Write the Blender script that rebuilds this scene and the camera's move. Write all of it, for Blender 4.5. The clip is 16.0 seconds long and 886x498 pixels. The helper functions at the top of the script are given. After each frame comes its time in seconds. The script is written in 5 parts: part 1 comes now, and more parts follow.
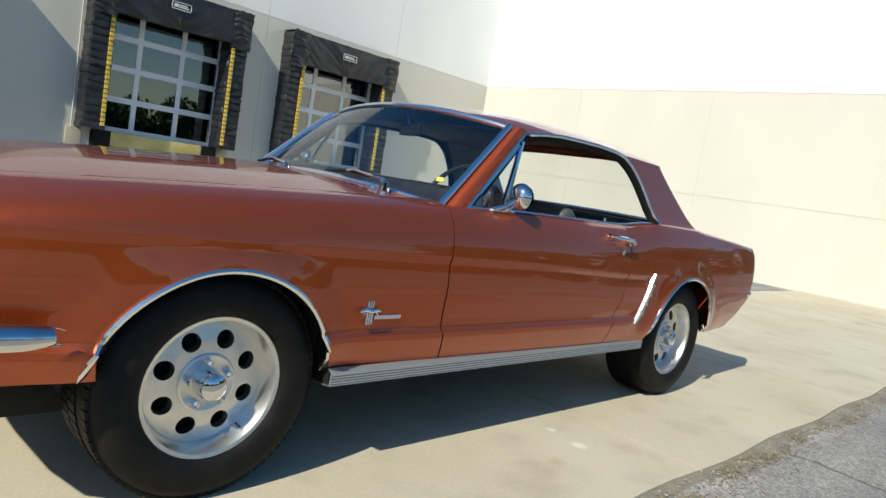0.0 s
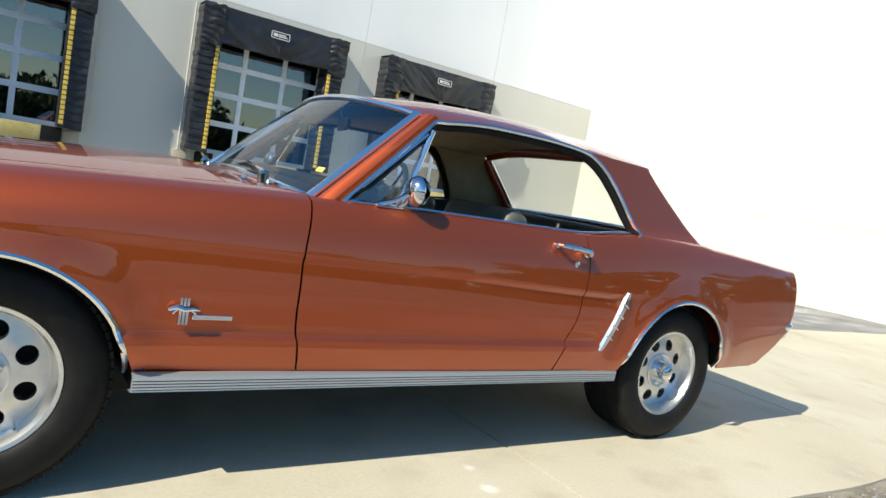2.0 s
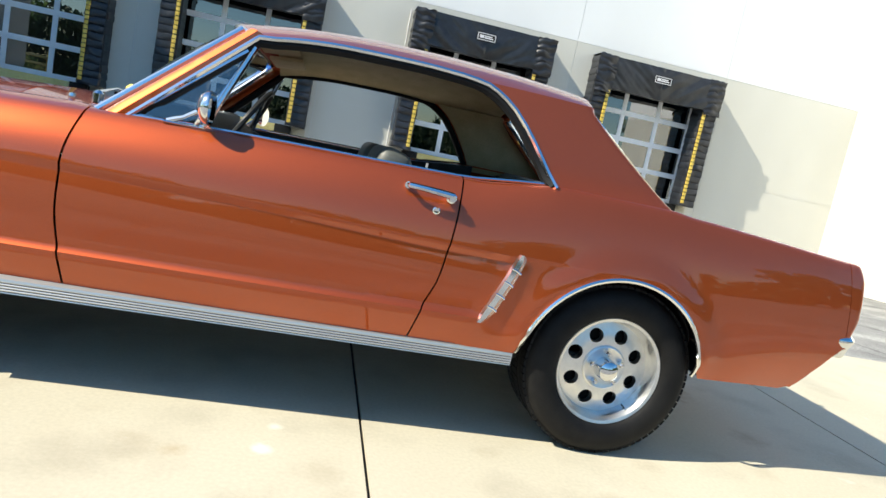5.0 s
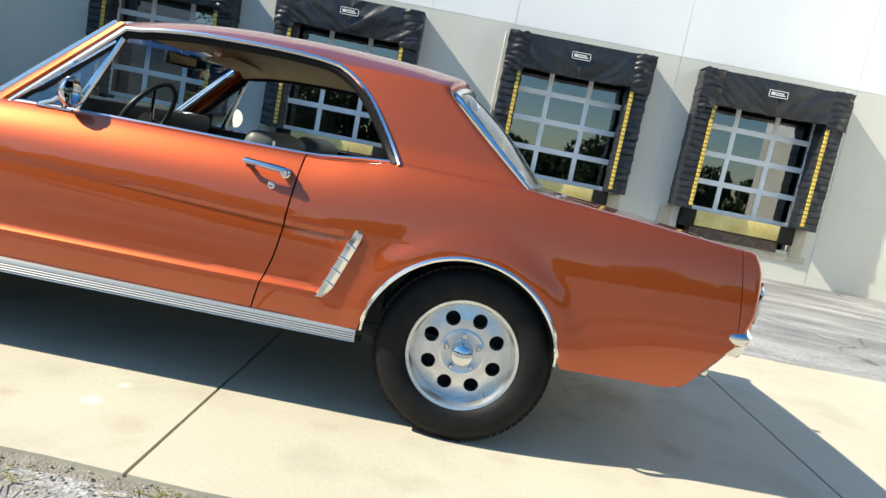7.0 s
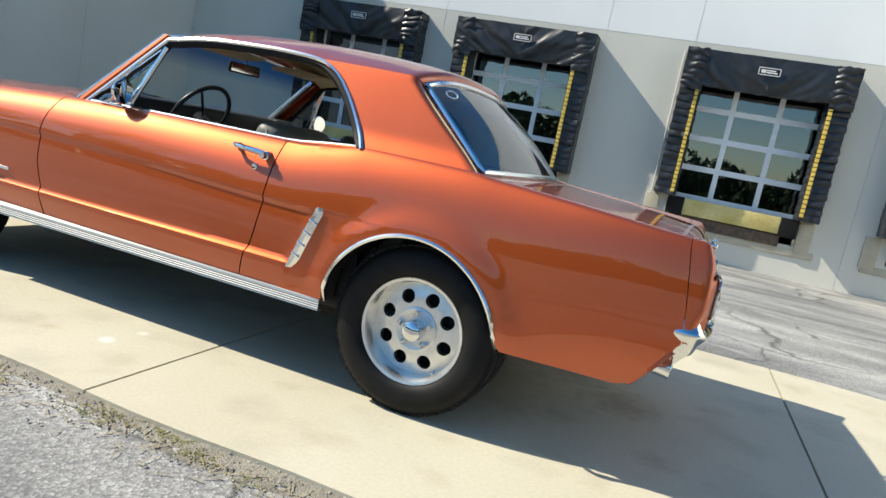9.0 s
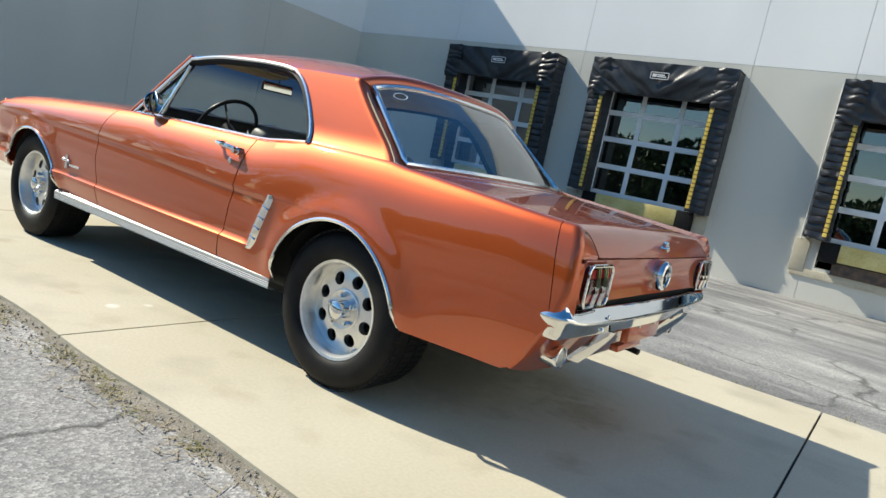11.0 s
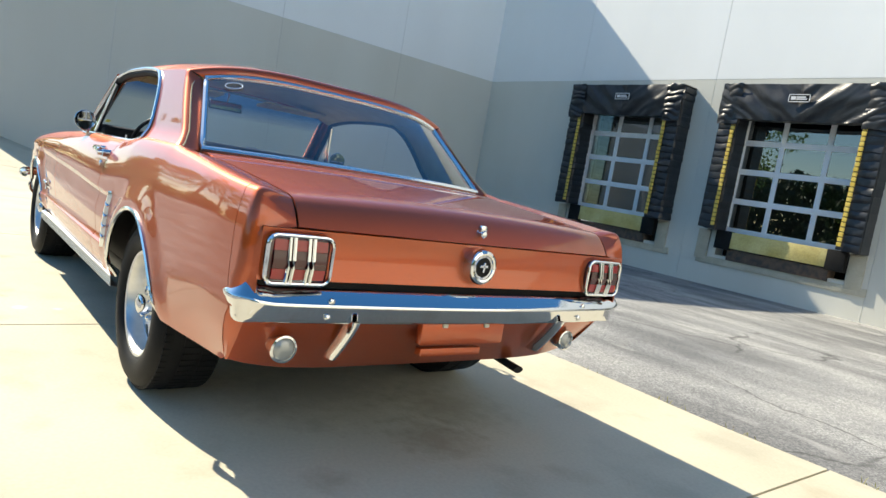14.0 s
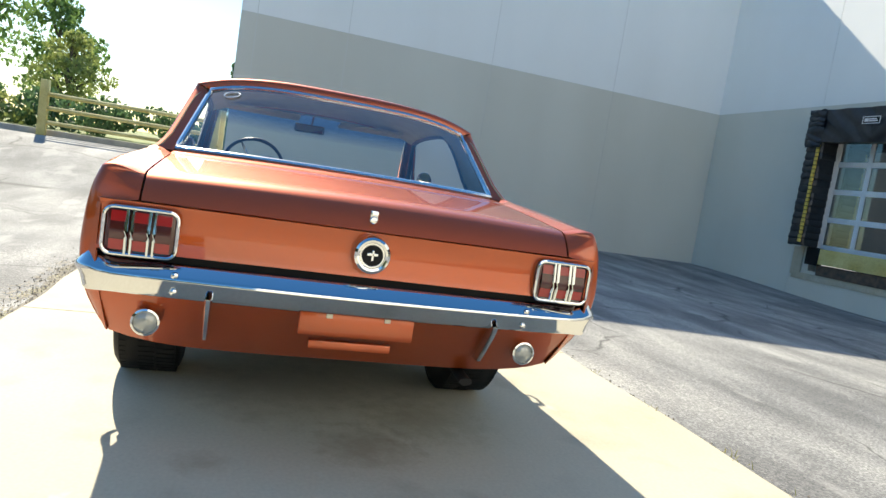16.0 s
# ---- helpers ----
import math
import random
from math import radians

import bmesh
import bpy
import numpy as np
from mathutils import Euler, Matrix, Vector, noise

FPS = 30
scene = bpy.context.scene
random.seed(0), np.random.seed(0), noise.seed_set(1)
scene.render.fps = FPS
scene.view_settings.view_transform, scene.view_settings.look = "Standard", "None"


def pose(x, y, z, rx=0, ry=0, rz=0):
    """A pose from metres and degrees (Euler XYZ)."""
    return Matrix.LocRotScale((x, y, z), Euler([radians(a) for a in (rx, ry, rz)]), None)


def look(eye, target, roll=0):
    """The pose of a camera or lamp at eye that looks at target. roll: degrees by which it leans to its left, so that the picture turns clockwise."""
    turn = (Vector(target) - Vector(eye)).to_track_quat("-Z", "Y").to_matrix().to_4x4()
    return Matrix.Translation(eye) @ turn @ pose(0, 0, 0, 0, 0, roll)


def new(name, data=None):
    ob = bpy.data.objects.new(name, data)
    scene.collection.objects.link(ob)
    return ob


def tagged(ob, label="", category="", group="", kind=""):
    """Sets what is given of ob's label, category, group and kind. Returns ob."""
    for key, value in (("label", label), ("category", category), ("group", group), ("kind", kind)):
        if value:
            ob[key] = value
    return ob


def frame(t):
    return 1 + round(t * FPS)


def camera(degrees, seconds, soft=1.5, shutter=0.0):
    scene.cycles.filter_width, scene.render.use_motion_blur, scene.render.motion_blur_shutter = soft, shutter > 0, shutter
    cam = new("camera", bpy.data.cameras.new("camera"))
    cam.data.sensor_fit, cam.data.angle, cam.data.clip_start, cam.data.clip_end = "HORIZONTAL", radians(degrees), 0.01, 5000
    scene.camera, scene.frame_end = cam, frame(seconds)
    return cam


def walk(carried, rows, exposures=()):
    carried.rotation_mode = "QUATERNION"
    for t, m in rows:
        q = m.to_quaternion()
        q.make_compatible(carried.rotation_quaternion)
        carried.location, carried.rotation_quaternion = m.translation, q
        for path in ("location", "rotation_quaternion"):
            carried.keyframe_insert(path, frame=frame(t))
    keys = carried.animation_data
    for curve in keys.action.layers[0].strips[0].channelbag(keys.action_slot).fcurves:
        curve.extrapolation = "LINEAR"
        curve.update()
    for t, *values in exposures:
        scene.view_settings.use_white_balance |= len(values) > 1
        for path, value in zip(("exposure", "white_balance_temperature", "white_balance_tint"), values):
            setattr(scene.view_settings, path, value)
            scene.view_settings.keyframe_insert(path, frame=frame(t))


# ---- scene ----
cam = camera(67.2, 16.0)
PATH = [
    (0, (-0.887, -2.478, 1.0), (0.529, -1.08, 0.802), 9.3),
    (0.5, (-0.685, -2.573, 0.986), (0.669, -1.117, 0.767), 8.7),
    (1, (-0.458, -2.703, 1.011), (0.757, -1.126, 0.823), 10.8),
    (1.5, (-0.231, -2.754, 1.0), (0.928, -1.132, 0.839), 11.2),
    (2, (0.009, -2.775, 1.011), (1.128, -1.127, 0.837), 9.9),
    (2.5, (0.287, -2.846, 1.001), (1.297, -1.13, 0.814), 9.4),
    (3, (0.56, -2.901, 1.004), (1.488, -1.138, 0.829), 10.6),
    (3.5, (0.812, -2.907, 0.992), (1.707, -1.129, 0.794), 9.0),
    (4, (1.061, -2.953, 0.99), (1.801, -1.107, 0.776), 9.4),
    (4.5, (1.33, -3.041, 1.011), (1.843, -1.124, 0.765), 11.2),
    (5, (1.572, -3.05, 0.996), (1.971, -1.11, 0.72), 11.6),
    (5.2, (1.672, -3.041, 1.004), (2.078, -1.105, 0.708), 10.3),
    (7.3, (2.81, -3.175, 1.029), (2.625, -1.203, 0.755), 12.1),
    (7.5, (2.922, -3.184, 1.036), (2.623, -1.225, 0.76), 12.8),
    (8, (3.145, -3.208, 1.053), (2.652, -1.289, 0.78), 13.8),
    (8.5, (3.361, -3.168, 1.034), (2.764, -1.282, 0.736), 13.0),
    (8.7, (3.453, -3.139, 1.04), (2.839, -1.261, 0.734), 12.1),
    (10.8, (4.427, -2.816, 1.026), (3.413, -1.114, 0.752), 11.2),
    (11, (4.538, -2.78, 1.023), (3.422, -1.142, 0.753), 11.8),
    (11.5, (4.765, -2.682, 1.04), (3.521, -1.147, 0.733), 14.6),
    (12, (4.915, -2.482, 1.018), (3.581, -1.022, 0.721), 16.1),
    (12.5, (5.065, -2.276, 1.027), (3.704, -0.835, 0.757), 14.8),
    (13, (5.267, -2.06, 1.034), (3.761, -0.765, 0.807), 16.1),
    (13.5, (5.366, -1.822, 1.007), (3.829, -0.565, 0.766), 14.9),
    (14, (5.421, -1.554, 1.003), (3.883, -0.292, 0.796), 9.7),
    (14.5, (5.575, -1.269, 0.999), (3.904, -0.186, 0.809), 8.7),
    (15, (5.671, -1.021, 1.004), (3.91, -0.09, 0.825), 10.8),
    (15.5, (5.724, -0.736, 1.001), (3.911, 0.083, 0.797), 8.5),
    (16, (5.834, -0.421, 0.979), (3.933, 0.173, 0.794), 9.0),
]
walk(cam, [(t, look(eye, target, roll)) for t, eye, target, roll in PATH],
     exposures=[(t, e, 7120 if t < 14 else 7500, 5) for t, e in ((0.0, 0.20), (1.5, 0.48), (2.2, 0.70), (3.0, 0.76), (5.0, 0.91), (8.0, 0.81), (11.0, 0.56), (12.5, 0.60), (14.0, 0.95), (16.0, 1.05))])

# ---- light ----
SUN_EL, TO_SUN = radians(41.5), Vector((-1.0, -0.25, 0.0)).normalized()
world = bpy.data.worlds.new("sky")
scene.world = world
world.use_nodes = True
wn = world.node_tree.nodes
sky = wn.new("ShaderNodeTexSky")
sky.sky_type, sky.sun_disc, sky.sun_elevation = "NISHITA", False, SUN_EL
sky.sun_rotation, sky.air_density, sky.dust_density = math.atan2(TO_SUN.x, TO_SUN.y), 1.1, 0.45
sky.ozone_density = 3.2
wn["Background"].inputs["Strength"].default_value = 0.112
clear = wn.new("ShaderNodeHueSaturation")
clear.inputs["Saturation"].default_value = 1.30
world.node_tree.links.new(sky.outputs["Color"], clear.inputs["Color"])
tint = wn.new("ShaderNodeMix")
tint.data_type, tint.blend_type = "RGBA", "MULTIPLY"
tint.inputs["Factor"].default_value, tint.inputs[7].default_value = 1.0, (0.97, 1.0, 1.04, 1.0)
world.node_tree.links.new(clear.outputs["Color"], tint.inputs[6])
world.node_tree.links.new(tint.outputs[2], wn["Background"].inputs["Color"])
sun_data = bpy.data.lights.new("sun", "SUN")
sun_data.energy, sun_data.angle, sun_data.color = 4.5, radians(0.53), (1.0, 0.955, 0.885)
sun = new("sun", sun_data)
sun_from = TO_SUN * math.cos(SUN_EL) + Vector((0, 0, math.sin(SUN_EL)))
sun.matrix_basis = look(sun_from * 60, (0, 0, 0))


# ---- materials ----
def material(name, color=(0.5, 0.5, 0.5), rough=0.5, metal=0.0, coat=0.0, spec=0.5):
    m = bpy.data.materials.new(name)
    m.use_nodes = True
    b = m.node_tree.nodes["Principled BSDF"]
    b.inputs["Base Color"].default_value = (*color, 1)
    b.inputs["Roughness"].default_value = rough
    b.inputs["Metallic"].default_value = metal
    b.inputs["Coat Weight"].default_value = coat
    b.inputs["Coat Roughness"].default_value = 0.03
    b.inputs["Specular IOR Level"].default_value = spec
    return m


def add_noise(m, scale, detail=4.0, kind="noise", stretch=(1, 1, 1), object_space=True):
    n, l = m.node_tree.nodes, m.node_tree.links
    c = n.new("ShaderNodeTexCoord")
    mp = n.new("ShaderNodeMapping")
    mp.inputs["Scale"].default_value = stretch
    l.new(c.outputs["Object"], mp.inputs["Vector"])
    if kind == "noise":
        t = n.new("ShaderNodeTexNoise")
        t.inputs["Detail"].default_value = detail
    else:
        t = n.new("ShaderNodeTexVoronoi")
        if kind == "edge":
            t.feature = "DISTANCE_TO_EDGE"
    t.inputs["Scale"].default_value = scale
    l.new(mp.outputs["Vector"], t.inputs["Vector"])
    return t


def ramp(m, source, stops):
    n, l = m.node_tree.nodes, m.node_tree.links
    r = n.new("ShaderNodeValToRGB")
    while len(r.color_ramp.elements) < len(stops):
        r.color_ramp.elements.new(0.5)
    for e, (p, col) in zip(r.color_ramp.elements, stops):
        e.position, e.color = p, (*col, 1)
    l.new(source, r.inputs["Fac"])
    return r.outputs["Color"]


def mix(m, fac, a, b, mode="MIX"):
    n, l = m.node_tree.nodes, m.node_tree.links
    x = n.new("ShaderNodeMix")
    x.data_type, x.blend_type = "RGBA", mode
    for sock, v in ((x.inputs[0], fac), (x.inputs[6], a), (x.inputs[7], b)):
        if isinstance(v, (int, float)):
            sock.default_value = v
        elif isinstance(v, tuple):
            sock.default_value = (*v, 1)
        else:
            l.new(v, sock)
    return x.outputs[2]


def put(m, socket, source):
    m.node_tree.links.new(source, m.node_tree.nodes["Principled BSDF"].inputs[socket])


def bump(m, source, strength=0.3, distance=0.01):
    n = m.node_tree.nodes.new("ShaderNodeBump")
    n.inputs["Strength"].default_value, n.inputs["Distance"].default_value = strength, distance
    m.node_tree.links.new(source, n.inputs["Height"])
    put(m, "Normal", n.outputs["Normal"])


def mapped(name, c0, c1, scale, rough, fine=None, bump_strength=0.0, bump_distance=0.005, stretch=(1, 1, 1), metal=0.0):
    """A material whose colour drifts between two tones, with a finer grain over it."""
    m = material(name, c0, rough, metal)
    a = add_noise(m, scale, 6, stretch=stretch)
    col = ramp(m, a.outputs["Fac"], [(0.32, c0), (0.68, c1)])
    if fine:
        f = add_noise(m, fine, 3)
        col = mix(m, 0.5, col, ramp(m, f.outputs["Fac"], [(0.3, (0.36, 0.36, 0.36)), (0.7, (0.64, 0.64, 0.64))]), "OVERLAY")
        if bump_strength:
            bump(m, f.outputs["Fac"], bump_strength, bump_distance)
    put(m, "Base Color", col)
    return m


def make_paint():
    m = material("orange_metallic_paint", (0.45, 0.08, 0.02), 0.50, 0.86, 1.0)
    v = add_noise(m, 1400, kind="voronoi")
    col = ramp(m, v.outputs["Color"], [(0.0, (0.385, 0.0635, 0.0125)), (1.0, (0.535, 0.099, 0.0215))])
    put(m, "Base Color", col)
    o = add_noise(m, 9, 2)
    b = m.node_tree.nodes.new("ShaderNodeBump")
    b.inputs["Strength"].default_value, b.inputs["Distance"].default_value = 0.03, 0.004
    m.node_tree.links.new(o.outputs["Fac"], b.inputs["Height"])
    put(m, "Coat Normal", b.outputs["Normal"])
    m.node_tree.nodes["Principled BSDF"].inputs["Coat IOR"].default_value = 1.56
    return m


def glass(name, tint=(0.9, 0.96, 0.95), rough=0.0, base=0.07):
    """Thin pane: it lets light through, and mirrors by its own Fresnel."""
    m = bpy.data.materials.new(name)
    m.use_nodes = True
    n, l = m.node_tree.nodes, m.node_tree.links
    n.clear()
    out, mx = n.new("ShaderNodeOutputMaterial"), n.new("ShaderNodeMixShader")
    tr, gl, fr = n.new("ShaderNodeBsdfTransparent"), n.new("ShaderNodeBsdfGlossy"), n.new("ShaderNodeLayerWeight")
    tr.inputs["Color"].default_value = (*tint, 1)
    gl.inputs["Roughness"].default_value = rough
    fr.inputs["Blend"].default_value = 0.5
    pw, ad = n.new("ShaderNodeMath"), n.new("ShaderNodeMath")
    pw.operation, ad.operation = "POWER", "MULTIPLY_ADD"
    pw.inputs[1].default_value, ad.inputs[1].default_value, ad.inputs[2].default_value = 4.6, 0.9, base
    l.new(fr.outputs["Facing"], pw.inputs[0])
    l.new(pw.outputs[0], ad.inputs[0])
    l.new(ad.outputs[0], mx.inputs[0])
    l.new(tr.outputs[0], mx.inputs[1])
    l.new(gl.outputs[0], mx.inputs[2])
    l.new(mx.outputs[0], out.inputs["Surface"])
    return m, tr


def dull(m, spec):
    m.node_tree.nodes["Principled BSDF"].inputs["Specular IOR Level"].default_value = spec
    return m


PAINT = make_paint()
CHROME = material("chrome", (0.70, 0.71, 0.72), 0.05, 1.0)
STEEL = mapped("polished_aluminium", (0.72, 0.72, 0.71), (0.82, 0.82, 0.80), 30, 0.36, metal=1.0)
SILLMAT = material("brushed_sill_metal", (0.62, 0.61, 0.58), 0.34, 0.75)
TRIM = material("bright_trim", (0.78, 0.79, 0.79), 0.16, 1.0)
RUBBER = mapped("tyre_rubber", (0.007, 0.007, 0.0075), (0.013, 0.0125, 0.012), 14, 0.6, 160, 0.2, 0.002)
BLACK = mapped("black_underbody", (0.010, 0.010, 0.010), (0.022, 0.021, 0.02), 8, 0.7)
VINYL = mapped("dark_vinyl", (0.018, 0.019, 0.02), (0.032, 0.033, 0.034), 20, 0.42, 300, 0.2, 0.001)
SEATMAT = mapped("grey_green_vinyl", (0.075, 0.08, 0.07), (0.10, 0.105, 0.09), 16, 0.5, 240, 0.2, 0.001)
HEADLINER = mapped("tan_headliner", (0.42, 0.35, 0.20), (0.50, 0.42, 0.25), 12, 0.8, 200, 0.2, 0.001)
WHITE = material("cream_plastic", (0.62, 0.58, 0.46), 0.4)
YELLOWTAG = material("yellow_paper", (0.75, 0.62, 0.12), 0.6)
RED = material("red_lens", (0.32, 0.010, 0.012), 0.12, 0.0, 0.6)
DARKRED = material("dark_red_lens", (0.06, 0.005, 0.006), 0.12, 0.0, 0.6)
LENS = material("clear_lens", (0.36, 0.37, 0.35), 0.16, 0.3, 0.6)
GASKET = material("black_gasket", (0.008, 0.008, 0.008), 0.6, spec=0.2)
for _m in (RUBBER, BLACK, VINYL):
    dull(_m, 0.18)
GLASS, _t = glass("window_glass", (0.97, 0.995, 0.985), base=0.20)
SHADE_GLASS, _tr = glass("windscreen_glass", (0.8, 0.9, 0.9), base=0.10)
_m = SHADE_GLASS
_c = _m.node_tree.nodes.new("ShaderNodeTexCoord")
_s = _m.node_tree.nodes.new("ShaderNodeSeparateXYZ")
_m.node_tree.links.new(_c.outputs["Object"], _s.inputs[0])
_m.node_tree.links.new(ramp(_m, _s.outputs["Z"], [(0.0, (0.90, 0.96, 0.94)), (0.0, (0.90, 0.96, 0.94)), (1.0, (0.12, 0.30, 0.62))]), _tr.inputs["Color"])
_r = [n for n in _m.node_tree.nodes if n.type == "VALTORGB"][0].color_ramp
_mr = _m.node_tree.nodes.new("ShaderNodeMapRange")
_mr.inputs["From Min"].default_value, _mr.inputs["From Max"].default_value = 1.16, 1.25
_m.node_tree.links.new(_s.outputs["Z"], _mr.inputs["Value"])
_m.node_tree.links.new(_mr.outputs[0], [n for n in _m.node_tree.nodes if n.type == "VALTORGB"][0].inputs["Fac"])

CONCRETE_TILT_LOW = mapped("greige_wall_paint", (0.585, 0.57, 0.505), (0.635, 0.62, 0.555), 0.7, 0.75, 90, 0.15, 0.003, (1, 1, 0.35))
CONCRETE_TILT_HIGH = mapped("pale_wall_paint", (0.79, 0.795, 0.785), (0.84, 0.845, 0.835), 0.6, 0.75, 90, 0.15, 0.003, (1, 1, 0.35))
GROOVE = material("wall_joint", (0.62, 0.62, 0.60), 0.8)
SEAL = mapped("black_dock_fabric", (0.010, 0.011, 0.014), (0.022, 0.024, 0.029), 6, 0.38, 60, 0.35, 0.004)
YELLOW = mapped("yellow_paint", (0.62, 0.43, 0.06), (0.72, 0.54, 0.12), 9, 0.55, 80)
PALEYELLOW = mapped("worn_yellow_paint", (0.52, 0.40, 0.12), (0.70, 0.60, 0.26), 2.2, 0.6, 40)
ALU = mapped("door_frame_paint", (0.74, 0.77, 0.80), (0.80, 0.83, 0.86), 5, 0.45)
# near black stands in for the dark of the unlit hall
HALL_NEAR_BLACK = material("near_black_hall_gloom", (0.015, 0.016, 0.017), 0.9)
DOORGLASS, _t = glass("dock_door_glass", (0.28, 0.33, 0.36), base=0.21)
PADFACE = mapped("dock_pit_concrete", (0.40, 0.36, 0.27), (0.52, 0.48, 0.38), 3, 0.8, 60, 0.2, 0.004)
SIGNPLATE = material("white_label", (0.7, 0.7, 0.7), 0.5)
STEELDARK = mapped("rusty_steel", (0.05, 0.04, 0.035), (0.14, 0.09, 0.06), 12, 0.7)


# ---- mesh tools ----
def lerp(a, b, t):
    return a + (b - a) * t


def ss(t):
    t = min(1.0, max(0.0, t))
    return t * t * (3 - 2 * t)


def table(x, rows):
    """Value at x of a smooth curve through the rows that never overshoots them."""
    if x <= rows[0][0]:
        return float(rows[0][1])
    if x >= rows[-1][0]:
        return float(rows[-1][1])
    i = max(k for k in range(len(rows) - 1) if rows[k][0] <= x)
    steep = lambda k: (rows[k + 1][1] - rows[k][1]) / (rows[k + 1][0] - rows[k][0])

    def lean(k):
        if k == 0:
            return steep(0)
        if k == len(rows) - 1:
            return steep(k - 1)
        a, b = steep(k - 1), steep(k)
        return 0.0 if a * b <= 0 else 2 * a * b / (a + b)

    h = rows[i + 1][0] - rows[i][0]
    t = (x - rows[i][0]) / h
    return float(rows[i][1] * (2 * t ** 3 - 3 * t * t + 1) + lean(i) * h * (t ** 3 - 2 * t * t + t) + rows[i + 1][1] * (3 * t * t - 2 * t ** 3) + lean(i + 1) * h * (t ** 3 - t * t))


def part(name, bm, mat, parent=None, label="", smooth=True, angle=32, thick=0.0, bevel=0.0):
    me = bpy.data.meshes.new(name)
    bm.normal_update()
    if thick:
        for e in bm.edges:
            if e.is_boundary:
                e.smooth = False
    bm.to_mesh(me)
    bm.free()
    me.materials.append(mat)
    if smooth:
        sharp = [e.use_edge_sharp for e in me.edges]
        me.shade_smooth()
        me.set_sharp_from_angle(angle=radians(angle))
        for e, was in zip(me.edges, sharp):
            e.use_edge_sharp |= was
    ob = new(name, me)
    ob.parent = parent
    if label:
        tagged(ob, label)
    if thick:
        mod = ob.modifiers.new("thickness", "SOLIDIFY")
        mod.thickness, mod.offset = thick, -1.0
    if bevel:
        mod = ob.modifiers.new("edge", "BEVEL")
        mod.width, mod.segments, mod.limit_method = bevel, 2, "ANGLE"
    return ob


def thing(name, label, category, group="", kind="", at=(0, 0, 0)):
    ob = new(name)
    ob.location = at
    return tagged(ob, label, category, group, kind)


def sheet(bm, grid, centre=None):
    """Faces over a grid of points; welds what falls together and turns the faces away from centre."""
    rows = [[bm.verts.new(p) for p in r] for r in grid]
    faces = []
    for a, b in zip(rows, rows[1:]):
        for i in range(len(a) - 1):
            faces.append(bm.faces.new((a[i], a[i + 1], b[i + 1], b[i])))
    bmesh.ops.remove_doubles(bm, verts=[v for r in rows for v in r], dist=0.0004)
    bm.normal_update()
    if centre is not None:
        c = Vector(centre)
        live = [f for f in faces if f.is_valid]
        if sum(f.normal.dot(f.calc_center_median() - c) * f.calc_area() for f in live) < 0:
            bmesh.ops.reverse_faces(bm, faces=live)
    return bm


def box(bm, lo, hi, turn=None):
    lo, hi = Vector(lo), Vector(hi)
    r = bmesh.ops.create_cube(bm, size=1, matrix=Matrix.Translation((lo + hi) / 2) @ (turn or Matrix()) @ Matrix.Diagonal((*(hi - lo), 1)))
    return r["verts"]


def bevelled(lo, hi, r=0.01, seg=2, turn=None):
    bm = bmesh.new()
    box(bm, lo, hi, turn)
    bmesh.ops.bevel(bm, geom=bm.edges[:], offset=r, segments=seg, profile=0.6, affect="EDGES")
    return bm


def lathe(profile, centre, axis="y", n=48, a0=0.0, a1=2 * math.pi):
    """Turns (radius, along) rows round the axis through centre."""
    bm = bmesh.new()
    full = abs(a1 - a0 - 2 * math.pi) < 1e-6
    grid = []
    for k in range(n + 1):
        a = a0 + (a1 - a0) * k / n
        row = []
        for r, s in profile:
            p = (r * math.cos(a), s, r * math.sin(a)) if axis == "y" else (s, r * math.cos(a), r * math.sin(a)) if axis == "x" else (r * math.cos(a), r * math.sin(a), s)
            row.append(Vector(centre) + Vector(p))
        grid.append(row)
    sheet(bm, grid)
    bmesh.ops.recalc_face_normals(bm, faces=bm.faces[:])
    return bm


def tube(bm, pts, r, n=8, closed=False, flat=1.0, up=(0, 0, 1)):
    """A round (or flattened) bar along points."""
    pts = [Vector(p) for p in pts]
    rings = []
    m = len(pts)
    for i, p in enumerate(pts):
        a = pts[(i - 1) % m] if closed or i else p
        b = pts[(i + 1) % m] if closed or i < m - 1 else p
        t = (b - a).normalized()
        s = t.cross(Vector(up))
        s = s.normalized() if s.length > 1e-5 else t.orthogonal().normalized()
        u = s.cross(t)
        rr = r[i] if isinstance(r, (list, tuple)) else r
        rings.append([bm.verts.new(p + s * math.cos(k * 2 * math.pi / n) * rr + u * math.sin(k * 2 * math.pi / n) * rr * flat) for k in range(n)])
    span = range(m) if closed else range(m - 1)
    for i in span:
        a, b = rings[i], rings[(i + 1) % m]
        for k in range(n):
            bm.faces.new((a[k], a[(k + 1) % n], b[(k + 1) % n], b[k]))
    if not closed:
        bm.faces.new(rings[0][::-1])
        bm.faces.new(rings[-1])
    bmesh.ops.recalc_face_normals(bm, faces=bm.faces[:])
    return bm


def mirrored(bm):
    b2 = bm.copy()
    for v in b2.verts:
        v.co.y = -v.co.y
    bmesh.ops.reverse_faces(b2, faces=b2.faces[:])
    return b2


def both(name, bm, mat, parent, label="", **kw):
    """The part and its mirror image across the car's middle."""
    b2 = mirrored(bm)
    return part(name, bm, mat, parent, label, **kw), part(name, b2, mat, parent, label, **kw)


# ---- ground ----
def gz(x, y):
    dock = -0.2 * ss((y - 2.0) / 8.5) * ss((x + 9.2) / 6)
    rise = 0.76 * ss((-3.8 - x) / 6.2) * (1 - ss((y + 1.8) / 3.4))
    return dock + rise


